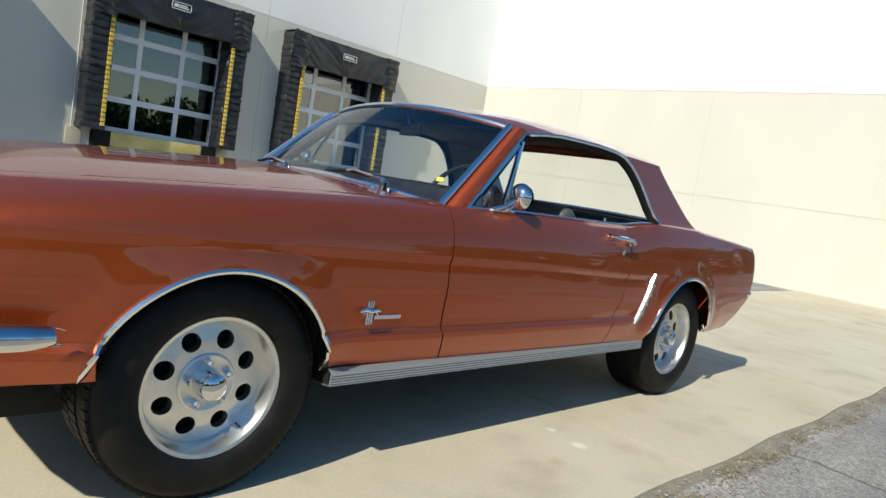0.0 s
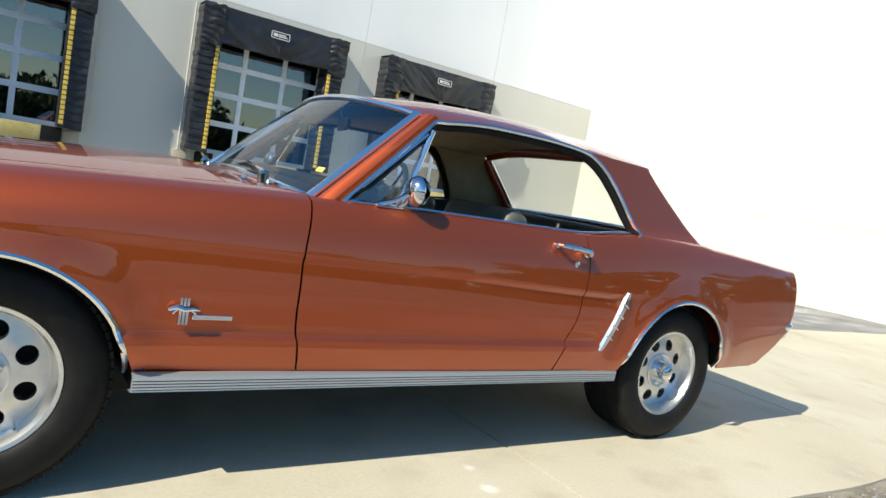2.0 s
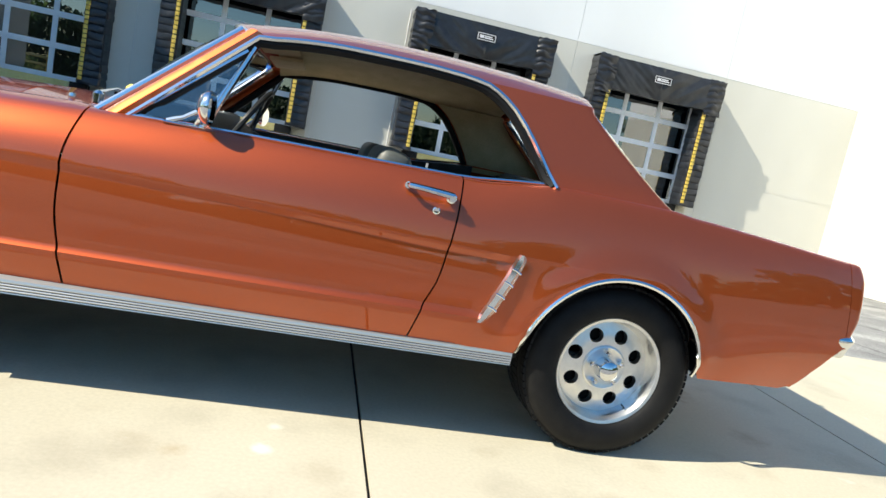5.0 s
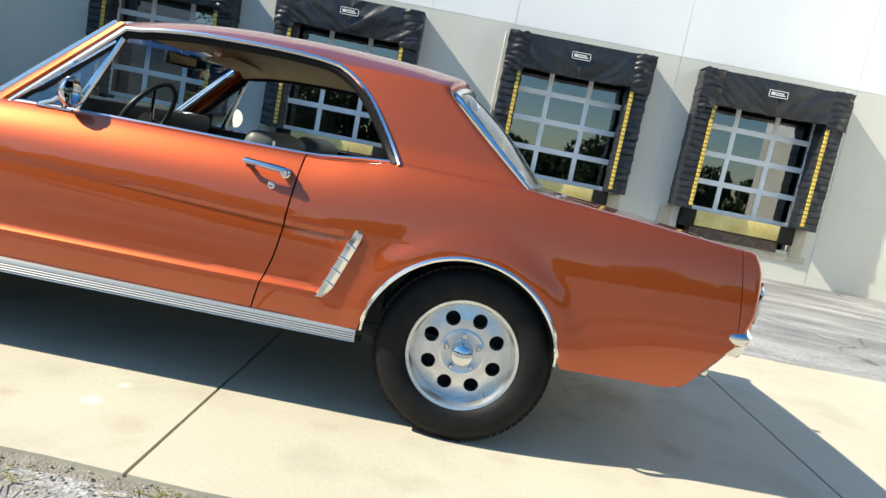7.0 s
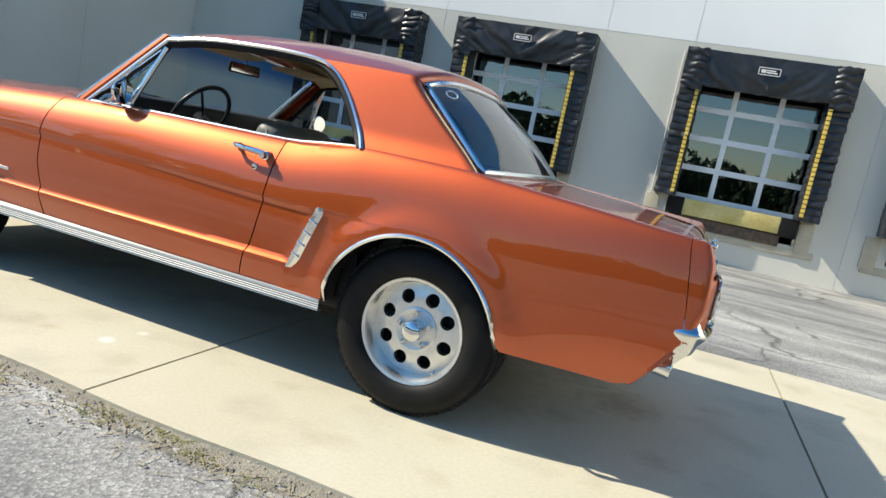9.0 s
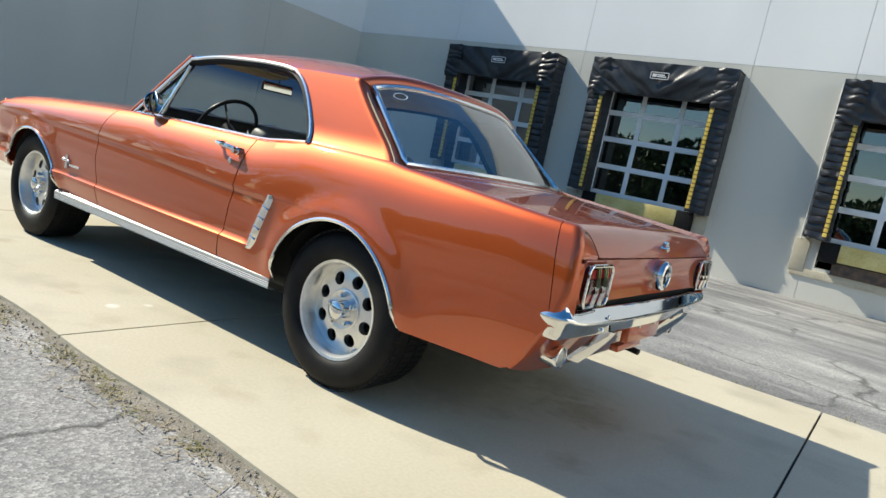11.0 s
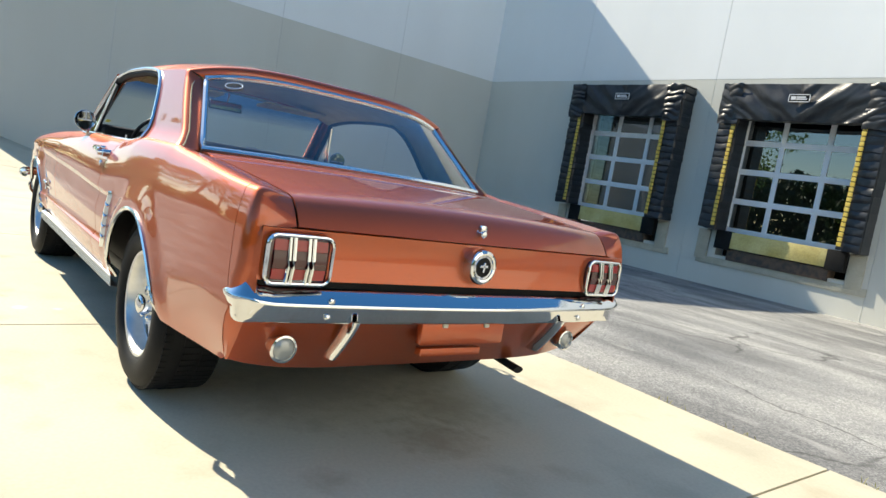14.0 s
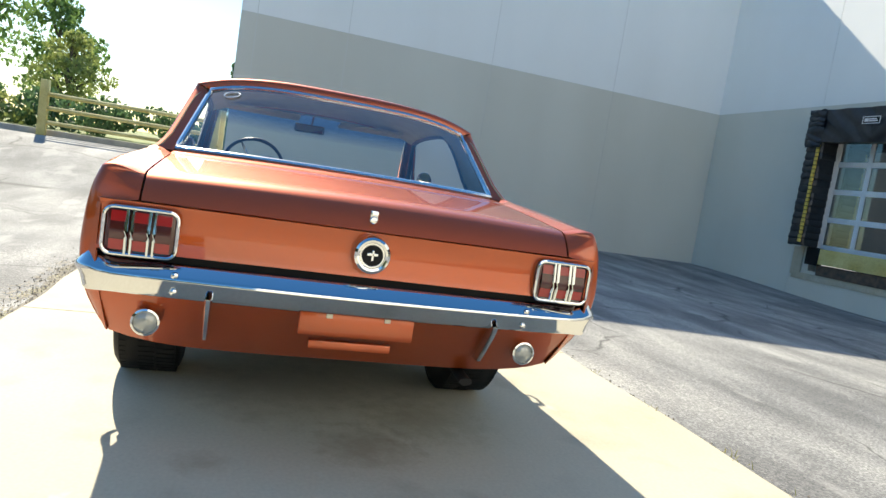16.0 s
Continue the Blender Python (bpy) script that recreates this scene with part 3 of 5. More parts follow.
# bonnet and scuttle
bm = bmesh.new()
rows = []
for x in np.linspace(-0.76, 0.60, 24):
    rows.append([Vector((x - 0.05 * (1 - (y / 0.665) ** 2), y, belt(x) + 0.022 + 0.045 * (1 - abs(y / 0.665) ** 2.4) * ss((x + 0.9) / 0.7))) for y in np.linspace(-0.665, 0.665, 33)])
sheet(bm, rows, MID)
part("bonnet", bm, PAINT, car, thick=0.006)


def ws_base(y):
    q = 1 - (y / 0.70) ** 2
    return Vector((0.875 - 0.10 * q, y, 0.905 + 0.045 * q))


def ws_top(y):
    q = 1 - (y / 0.63) ** 2
    return Vector((1.258 - 0.10 * q, y, 1.262 + 0.058 * q))


bm = bmesh.new()
rows = []
for i in range(7):
    t = i / 6
    row = []
    for k in range(33):
        s = k / 16 - 1
        y0 = s * 0.69
        a = Vector((0.605 - 0.05 * (1 - s * s), s * 0.665, belt(0.6) + 0.022 + 0.045 * (1 - abs(s) ** 2.4)))
        b = ws_base(y0) + Vector((0.02, 0, -0.006))
        row.append(a.lerp(b, t))
    rows.append(row)
sheet(bm, rows, MID)
scuttle = part("scuttle", bm, PAINT, car, thick=0.006)

# windscreen
bm = bmesh.new()
rows = []
for i in range(13):
    t = i / 12
    row = []
    for k in range(33):
        s = k / 16 - 1
        p = ws_base(s * 0.695).lerp(ws_top(s * 0.625), t)
        p += Vector((-0.018, 0, 0.012)) * math.sin(math.pi * t)
        row.append(p)
    rows.append(row)
sheet(bm, rows, MID)
windscreen = part("windscreen", bm, SHADE_GLASS, car, "clear glass windscreen with a blue tinted top band")
windscreen.visible_shadow = False
bm = bmesh.new()
rim = [ws_base(s * 0.695) for s in np.linspace(-1, 1, 25)] + [ws_base(0.695).lerp(ws_top(0.625), t) for t in np.linspace(0.06, 0.94, 12)] + [ws_top(s * 0.625) for s in np.linspace(1, -1, 25)] + [ws_top(-0.625).lerp(ws_base(-0.695), t) for t in np.linspace(0.06, 0.94, 12)]
tube(bm, rim, 0.014, 8, True)
part("windscreen_trim", bm, TRIM, windscreen, "bright metal surround")


# roof
def rail(x):
    return table(x, [(1.20, 1.222), (1.26, 1.238), (1.32, 1.253), (1.45, 1.275), (1.6, 1.287), (1.857, 1.291), (2.0, 1.286), (2.1, 1.278), (2.3, 1.276), (2.5, 1.272)])


def crown(x):
    return table(x, [(1.14, 1.324), (1.3, 1.348), (1.5, 1.372), (1.75, 1.387), (2.0, 1.389), (2.25, 1.380), (2.45, 1.362), (2.57, 1.344)])


RAIL_Y = 0.672


def flank_y(x, z):
    h = max(0.0, rail(min(x, 2.5)) - z)
    return RAIL_Y + 0.088 * (h / 0.30) ** 0.95 + 0.030 * (max(0.0, h - 0.235) / 0.09) ** 2


bm = bmesh.new()
rows = []
for i in range(41):
    u = i / 40
    row = []
    for k in range(45):
        s = k / 22 - 1
        y = RAIL_Y * math.sin(s * math.pi / 2) * 1.0
        q = 1 - (y / RAIL_Y) ** 2
        x0, x1 = 1.262 - 0.10 * q, 2.50 + 0.065 * q
        x = lerp(x0, x1, u)
        zc, zr = crown(x), rail(x)
        row.append(Vector((x, y, zc - (zc - zr) * abs(y / RAIL_Y) ** 3.2)))
    rows.append(row)
sheet(bm, rows, MID)
SAIL_F = [(0.952, 2.40), (1.05, 2.335), (1.15, 2.262), (1.21, 2.205), (1.248, 2.15), (1.272, 2.10)]
SAIL_R = [(0.945, 2.925), (1.10, 2.70), (1.20, 2.548), (1.262, 2.50)]


def sail(sign):
    rows = []
    for k in range(21):
        t = k / 20
        row = []
        for i in range(19):
            u = i / 18
            zlo = 0.948
            xa = lerp(2.40, 2.925, u)
            xb = lerp(2.10, 2.50, u)
            ztop = rail(xb)
            z = lerp(zlo, ztop, t)
            xf = table(z, SAIL_F) if t < 1 else 2.10
            xr = lerp(2.925, 2.50, ((z - 0.948) / (1.262 - 0.948)) ** 1.0) if z < 1.262 else 2.50
            x = lerp(xf, xr - 0.035 * (1 - t ** 4) - 0.026 * (1 - t), u)
            row.append(Vector((x, sign * flank_y(min(x, 2.5) if t > 0.9 else x, z if t < 1 else rail(x)), z if t < 1 else rail(x))))
        rows.append(row)
    return rows



def rw_top(s):
    q = 1 - s * s
    return Vector((2.535 + 0.065 * q, s * 0.606, 1.248 + 0.050 * (1 - s ** 4)))


def rw_base(s):
    q = 1 - s * s
    return Vector((2.862 + 0.105 * q, s * 0.695, 0.962 + 0.012 * q))


# each sail panel rolls over into the rear window's opening
for sign in (-1, 1):
    rows = sail(sign)
    for k, row in enumerate(rows):
        t = k / (len(rows) - 1)
        a = row[-1]
        b = rw_base(sign).lerp(rw_top(sign), t) + Vector((-0.010, 0, -0.010))
        row += hermite(a, b, (a - row[-2]).normalized() * 0.075, Vector((-0.012, -sign * 0.07, -0.012)), 8)
    sheet(bm, rows, MID)
rows = []
for s in np.linspace(-1, 1, 45):
    y = RAIL_Y * math.sin(s * math.pi / 2)
    q = 1 - (y / RAIL_Y) ** 2
    x = 2.50 + 0.065 * q
    a = Vector((x, y, crown(x) - (crown(x) - rail(x)) * abs(y / RAIL_Y) ** 3.2))
    b = rw_top(y / RAIL_Y) + Vector((-0.010, 0, -0.014))
    rows.append([a] + hermite(a, b, Vector((0.06, 0, -0.012)), Vector((-0.02, 0, -0.07)), 7))
sheet(bm, rows, MID)
bmesh.ops.remove_doubles(bm, verts=bm.verts[:], dist=0.002)
bmesh.ops.recalc_face_normals(bm, faces=bm.faces[:])
if sum(f.normal.z for f in bm.faces) < 0:
    bmesh.ops.reverse_faces(bm, faces=bm.faces[:])
roof = part("roof", bm, PAINT, car, thick=0.012, angle=40)

# rear window

bm = bmesh.new()
rows = []
for i in range(11):
    t = i / 10
    rows.append([rw_base(s).lerp(rw_top(s), t) + Vector((0.02, 0, 0.012)) * math.sin(math.pi * t) * (1 - s ** 4) for s in np.linspace(-1, 1, 31)])
sheet(bm, rows, MID)
rear_window = part("rear_window", bm, GLASS, car, "clear curved rear window glass")
rear_window.visible_shadow = False
bm = bmesh.new()
rim = [rw_base(s) for s in np.linspace(-1, 1, 25)] + [rw_base(1).lerp(rw_top(1), t) for t in np.linspace(0.07, 0.93, 10)] + [rw_top(s) for s in np.linspace(1, -1, 25)] + [rw_top(-1).lerp(rw_base(-1), t) for t in np.linspace(0.07, 0.93, 10)]
tube(bm, rim, 0.013, 8, True)
part("rear_window_trim", bm, TRIM, rear_window, "bright metal surround")
# windscreen pillars, with bright strips along both edges
bm = bmesh.new()
rows = []
PF = lambda t: Vector((0.865, -0.70, 0.905)).lerp(Vector((1.262, -0.628, 1.262)), t)
PB = lambda t: Vector((0.945, -0.752, 0.905)).lerp(Vector((1.318, -0.676, 1.262)), t)
for t in np.linspace(0, 1, 12):
    a, b = PF(t), PB(t)
    m = a.lerp(b, 0.5) + Vector((-0.012, -0.02, 0.012))
    rows.append([a, a.lerp(m, 0.6) + Vector((-0.004, -0.004, 0.004)), m, b.lerp(m, 0.5) + Vector((0, -0.006, 0.003)), b])
sheet(bm, rows, MID)
both("windscreen_pillar", bm, PAINT, car, thick=0.02)
bm = bmesh.new()
tube(bm, [PF(t) + Vector((-0.014, -0.008, 0.008)) for t in np.linspace(0.0, 1.0, 10)], 0.014, 10)
both("pillar_trim", bm, TRIM, car, "bright windscreen pillar strip")
DLO = [PB(t) for t in np.linspace(0, 0.97, 12)] + [Vector((x, -RAIL_Y - 0.004, rail(x) - 0.004)) for x in np.linspace(1.36, 2.06, 16)] + [Vector((table(z, SAIL_F), -flank_y(2.3, z) - 0.003, z)) for z in (1.268, 1.25, 1.23, 1.20, 1.15, 1.10, 1.05, 1.0, 0.958)]
bm = bmesh.new()
tube(bm, DLO, 0.009, 6)
both("drip_rail", bm, TRIM, car, "bright drip rail over the side window")
bm = bmesh.new()
tube(bm, [p + Vector((0.012 if p.x < 1.3 else -0.012 if p.x > 2.1 else 0, 0.012, -0.018 if p.z > 0.97 else 0)) for p in DLO], 0.016, 6)
both("window_seal", bm, GASKET, car, "black rubber window seal")
bm = bmesh.new()
tube(bm, [Vector((x, -half_width(x, belt(x)) + 0.03, belt(x) + 0.009)) for x in np.linspace(0.96, 2.38, 22)], 0.006, 6)
both("waist_trim", bm, TRIM, car, "thin bright waist strip")

# quarter vent windows
VA, VB, VC = Vector((0.972, -0.742, 0.925)), Vector((1.185, -0.735, 0.925)), Vector((1.30, -0.676, 1.215))
bm = bmesh.new()
tube(bm, [VB, VB.lerp(VC, 0.5), VC], 0.012, 8)
both("vent_post", bm, CHROME, car, "chrome vent window post")
bm = bmesh.new()
tube(bm, [VA, VB.lerp(VA, 0.06), VC.lerp(VB, 0.08), VC.lerp(VA, 0.06)], 0.010, 6, True)
v_l, v_r = both("vent_frame", bm, CHROME, car, "chrome vent window frame")
bm = bmesh.new()
f = bm.faces.new([bm.verts.new(p) for p in (VA, VB, VC)])
for a, b in zip(both("vent_glass", bm, GLASS, v_l), (v_l, v_r)):
    a.parent, a.visible_shadow = b, False

# rocker strip with ribs
bm = bmesh.new()
prof = [(-0.004, 0.362), (0.014, 0.352), (0.016, 0.344), (0.013, 0.339), (0.0155, 0.335), (0.0125, 0.330), (0.015, 0.326), (0.012, 0.321), (0.0145, 0.317), (0.0115, 0.312), (0.013, 0.307), (-0.03, 0.300)]
rows = [[Vector((x, -(half_width(1.2, 0.356) + o), z)) for o, z in prof] for x in (0.368, 0.38, 0.9, 1.4, 1.9, 2.34, 2.352)]
sheet(bm, rows, MID)
both("sill_trim", bm, SILLMAT, car, "ribbed bright metal sill strip", thick=0.003, angle=15)
sw_ = half_width(1.2, 0.356)
# thin black strips laid in the grooves darken them
for o, z in ((0.013, 0.339), (0.0125, 0.330), (0.012, 0.321), (0.0115, 0.312)):
    bm = bmesh.new()
    box(bm, (0.372, -(sw_ + o + 0.001), z - 0.0008), (2.348, -(sw_ + o - 0.004), z + 0.0008))
    both("sill_groove_strip", bm, GASKET, car, "thin black strip darkening the groove between two ribs")

# arch lips and wells
for (cx, cz), r, name in ((FA, AR_F, "front"), (RA, AR_R, "rear")):
    z_end = (0.388, 0.356) if name == "front" else (0.356, 0.366)
    a0 = math.pi - math.asin((z_end[0] - cz) / r)
    a1 = math.asin((z_end[1] - cz) / r)
    pts = []
    for k in range(41):
        a = lerp(a0, a1, k / 40)
        x, z = cx + (r - 0.004) * math.cos(a), cz + (r - 0.004) * math.sin(a)
        pts.append(Vector((x, -half_width(x, z + 0.004) - 0.001 + 0.022 * ss((0.43 - z) / 0.08), z)))
    bm = bmesh.new()
    tube(bm, pts, 0.0085, 6)
    both("arch_trim", bm, TRIM, car, "bright wheel arch strip")
    bm = bmesh.new()
    grid = []
    for k in range(25):
        a = lerp(math.pi - 0.05, 0.05, k / 24)
        grid.append([Vector((cx + (r + 0.006) * math.cos(a), y, cz + (r + 0.006) * math.sin(a))) for y in (-0.80 + 0.06 * ss((0.18 - r * math.sin(a)) / 0.1), -0.7, -0.5)] + [Vector((cx, -0.5, cz))])
    sheet(bm, grid)
    both("wheel_well", bm, BLACK, car, "black wheel well", thick=0.004)

# floor pan
# added panels that stop sun leaking through the arches into the car's shadow
bm = bmesh.new()
box(bm, (0.374, -0.822, 0.302), (0.40, -0.40, 0.45))
both("arch_sun_block", bm, BLACK, car, "added black panel blocking sun through the wheel arch")
bm = bmesh.new()
box(bm, (3.112, -0.812, 0.362), (3.132, -0.40, 0.47))
both("arch_sun_block", bm, BLACK, car, "added black panel blocking sun through the wheel arch")
part("underbody", bevelled((-0.55, -0.60, 0.22), (2.35, 0.60, 0.34), 0.04), BLACK, car, "black underbody")
part("fuel_tank", bevelled((2.36, -0.58, 0.36), (3.42, 0.58, 0.46), 0.04), BLACK, car, "black fuel tank")


# wheels
def wheel(cx, side, face):
    """Tyre and eight-hole polished wheel; face is the distance of the wheel face from the middle."""
    root = new("wheel")
    root.parent = car
    s = side
    R, cz = 0.33, 0.33
    y = lambda d: s * (face + d)
    prof = [(0.196, y(-0.20)), (0.21, y(-0.215)), (0.27, y(-0.225)), (0.305, y(-0.215)), (0.324, y(-0.195)), (R, y(-0.16)), (R, y(-0.11)), (R, y(-0.06)), (R, y(-0.025)), (0.325, y(-0.005)), (0.312, y(0.018)), (0.292, y(0.032)), (0.262, y(0.038)), (0.235, y(0.036)), (0.214, y(0.026)), (0.204, y(0.012)), (0.196, y(0.0))]
    part("tyre", lathe(prof, (cx, 0, cz), n=72), RUBBER, root, "black rubber tyre")
    bm = bmesh.new()
    for k in range(72):
        a = 2 * math.pi * (k + 0.5) / 72
        for d0, d1, sh in ((-0.055, 0.006, 0.0), (-0.125, -0.065, 0.5), (-0.205, -0.135, 0.0)):
            t = Matrix.Translation((cx, 0, cz)) @ Matrix.Rotation(-(a + sh * 0.0436), 4, "Y")
            v = box(bm, (R - 0.01, min(y(d0), y(d1)), -0.0118), (R + 0.0035 - (0.004 if d1 > 0 else 0), max(y(d0), y(d1)), 0.0118))
            bmesh.ops.transform(bm, matrix=t, verts=v)
    part("tread", bm, RUBBER, root, "tyre tread blocks", smooth=False)
    lip = [(0.199, y(-0.02)), (0.205, y(0.004)), (0.209, y(0.014)), (0.205, y(0.019)), (0.194, y(0.016)), (0.186, y(-0.004)), (0.182, y(-0.03)), (0.178, y(-0.045)), (0.170, y(-0.047))]
    rim = part("rim", lathe(lip, (cx, 0, cz), n=72), STEEL, root, "polished aluminium rim")
    # dished face with eight round holes
    bm = bmesh.new()
    rin, rout, rh, rc = 0.083, 0.176, 0.0275, 0.131
    depth = lambda r: -0.045 + 0.012 * ss((rout - r) / 0.06)
    for h in range(8):
        ac = 2 * math.pi * (h + 0.5) / 8 + 0.05
        ring_o, ring_i, ring_b = [], [], []
        N = 24
        for k in range(N):
            b = 2 * math.pi * k / N
            hx, hz = rc + rh * math.cos(b), rh * math.sin(b)
            # outline of the sector in polar form
            dx, dz = math.cos(b), math.sin(b)
            d = 0.0
            for step in range(1, 60):
                d = step * 0.0016 + rh
                px, pz = rc + d * dx, d * dz
                rr, aa = math.hypot(px, pz), math.atan2(pz, px)
                if rr > rout or rr < rin or abs(aa) > math.pi / 8:
                    break
            rr, aa = min(max(rr, rin), rout), min(max(aa, -math.pi / 8), math.pi / 8)
            for lst, r_, a_, dy in ((ring_o, rr, aa, 0), (ring_i, math.hypot(hx, hz), math.atan2(hz, hx), 0), (ring_b, math.hypot(hx, hz), math.atan2(hz, hx), -0.03)):
                a2 = a_ + ac
                lst.append(bm.verts.new((cx + r_ * math.cos(a2), y(depth(r_) + dy), cz + r_ * math.sin(a2))))
        for rr in (rin, rout):
            for aa in (-math.pi / 8, math.pi / 8):
                c = Vector((cx + rr * math.cos(aa + ac), y(depth(rr)), cz + rr * math.sin(aa + ac)))
                min(ring_o, key=lambda v: (v.co - c).length).co = c
        for k in range(N):
            k2 = (k + 1) % N
            for p, q in ((ring_o, ring_i), (ring_i, ring_b)):
                bm.faces.new((p[k], p[k2], q[k2], q[k]))
    bmesh.ops.remove_doubles(bm, verts=bm.verts[:], dist=0.0006)
    bmesh.ops.holes_fill(bm, edges=[e for e in bm.edges if e.is_boundary], sides=12)
    bmesh.ops.recalc_face_normals(bm, faces=bm.faces[:])
    part("wheel_face", bm, STEEL, rim, "polished wheel face with eight round holes", angle=30)
    part("drum", lathe([(0.0, y(-0.10)), (0.17, y(-0.10)), (0.176, y(-0.05))], (cx, 0, cz), n=32), BLACK, root, "dark brake drum")
    part("hub_plate", lathe([(0.088, y(-0.040)), (0.085, y(-0.026)), (0.080, y(-0.024)), (0.060, y(-0.030)), (0.036, y(-0.030)), (0.0, y(-0.03))], (cx, 0, cz), n=40), STEEL, rim, "stepped hub plate")
    part("hub_cap", lathe([(0.042, y(-0.030)), (0.040, y(0.012)), (0.037, y(0.020)), (0.030, y(0.025)), (0.012, y(0.030)), (0.0, y(0.031))], (cx, 0, cz), n=32), CHROME, rim, "chrome hub cap")
    for k in range(5):
        a = 2 * math.pi * k / 5 + 0.4
        part("wheel_nut", lathe([(0.011, y(-0.03)), (0.011, y(-0.006)), (0.006, y(0.0)), (0.0, y(0.001))], (cx + 0.062 * math.cos(a), 0, cz + 0.062 * math.sin(a)), n=6), CHROME, rim, angle=20)
    bm = bmesh.new()
    a = -0.9
    p = Vector((cx + 0.172 * math.cos(a), y(-0.03), cz + 0.172 * math.sin(a)))
    tube(bm, [p, p + Vector((0.004, s * 0.03, -0.006))], 0.004, 6)
    part("tyre_valve", bm, CHROME, rim)


for side in (-1, 1):
    wheel(0.0, side, 0.785)
    wheel(2.745, side, 0.80)

# ---- bumpers ----
BPATH = [(3.648, -0.838), (3.664, -0.842), (3.680, -0.843), (3.697, -0.841), (3.710, -0.836), (3.721, -0.826), (3.730, -0.810), (3.737, -0.785), (3.745, -0.745), (3.753, -0.69), (3.760, -0.62), (3.774, -0.40), (3.783, -0.2), (3.786, 0.0)]


def bumper(path, prof, lift):
    full = path + [(x, -y) for x, y in path[-2::-1]]
    rows = []
    n = len(full)
    for i, (x, y) in enumerate(full):
        a, b = full[max(0, i - 1)], full[min(n - 1, i + 1)]
        t = Vector((b[0] - a[0], b[1] - a[1], 0)).normalized()
        nrm = Vector((t.y, -t.x, 0))
        if nrm.dot(Vector((x - 1.4, y, 0))) < 0:
            nrm = -nrm
        block = 0.55 * lift(abs(y)) / 0.02
        rows.append([Vector((x, y, 0)) + nrm * (o * (1 - block) if o < 0 else o) + Vector((0, 0, z + lift(abs(y)) * (z - 0.515) / 0.115)) for o, z in prof])
    bm = bmesh.new()
    sheet(bm, rows, MID)
    return bm


# lower corners between wing and apron
bm = bmesh.new()
rows = []
for z in np.linspace(0.60, 0.364, 10):
    xq = table(z, [(0.35, 3.50), (0.37, 3.54), (0.455, 3.60), (0.555, 3.67), (0.60, 3.70)])
    t = (0.60 - z) / 0.245
    a = Vector((xq - 0.004, -half_width(xq, z) + 0.002, z))
    b = Vector((lerp(3.728, 3.565, t ** 1.3) - 0.02, -lerp(0.80, 0.775, t) + 0.002, z))
    rows.append([a, a.lerp(b, 0.5) + Vector((0.006, -0.004, 0)), b])
sheet(bm, rows, MID)
both("apron_corner", bm, PAINT, car, thick=0.006)
rear_bumper = part("rear_bumper", bumper(BPATH, [(-0.044, 0.624), (-0.036, 0.629), (-0.030, 0.628), (-0.022, 0.622), (-0.008, 0.609), (0.006, 0.597), (0.011, 0.592), (0.0135, 0.587), (0.0135, 0.582), (0.010, 0.577), (-0.004, 0.558), (-0.020, 0.536), (-0.026, 0.528), (-0.038, 0.522)], lambda y: 0.020 * ss((y - 0.755) / 0.08)), CHROME, car, "chrome wrap-round rear bumper", thick=0.003, angle=33)
for y in (-0.576, 0.556):
    part("bumper_bolt", lathe([(0.011, 0), (0.010, 0.005), (0.005, 0.008), (0.0, 0.0085)], (3.768, y, 0.599), "x", 14), CHROME, rear_bumper)
    part("bumper_bolt", lathe([(0.011, 0), (0.010, 0.005), (0.005, 0.008), (0.0, 0.0085)], (3.756, y, 0.548), "x", 14), CHROME, rear_bumper)
for y in (-0.475, 0.455):
    bm = bmesh.new()
    sheet(bm, [[Vector((3.769 - 0.11 * t ** 1.2 + o, y + d * (1 - 0.25 * t), lerp(0.535, 0.385, t))) for d, o in ((-0.011, -0.05), (-0.011, -0.004), (-0.006, 0.005), (0.006, 0.005), (0.011, -0.004), (0.011, -0.05))] for t in np.linspace(0, 1, 9)], (3.6, y, 0.46))
    part("bumper_guard", bm, CHROME, rear_bumper, "slim chrome bumper guard", thick=0.003)
# rear apron, sloping in under the bumper
bm = bmesh.new()
rows = []
for t in np.linspace(0, 1, 8):
    rows.append([Vector((lerp(3.728, 3.555, t ** 1.3) - 0.02 * abs(s) ** 4, s * lerp(0.80, 0.772, t), lerp(0.60, 0.322, t) + 0.040 * t * abs(s) ** 6)) for s in np.linspace(-1, 1, 27)])
sheet(bm, rows, MID)
apron = part("rear_apron", bm, PAINT, car, thick=0.006)
part("plate_recess", bevelled((3.70, -0.20, 0.445), (3.735, 0.18, 0.53), 0.012), PAINT, apron, "bare body-coloured plate mount with no plate")
part("plate_bracket", bevelled((3.655, -0.155, 0.392), (3.69, 0.12, 0.42), 0.004), PAINT, apron)
for y in (-0.105, 0.085):
    part("plate_screw", bevelled((3.733, y - 0.010, 0.508), (3.742, y + 0.010, 0.526), 0.002), WHITE, apron, "pale plate screw nut")
for y in (-0.652, 0.620):
    lamp = part("reversing_lamp", lathe([(0.026, -0.10), (0.034, -0.05), (0.040, -0.012), (0.043, 0.0), (0.042, 0.006), (0.036, 0.008), (0.034, 0.002)], (3.662, y, 0.427), "x", 32), CHROME, car, "round chrome reversing lamp")
    part("lens", lathe([(0.035, 0.0), (0.026, 0.008), (0.012, 0.012), (0.0, 0.013)], (3.662, y, 0.427), "x", 28), LENS, lamp, "clear glass lens")

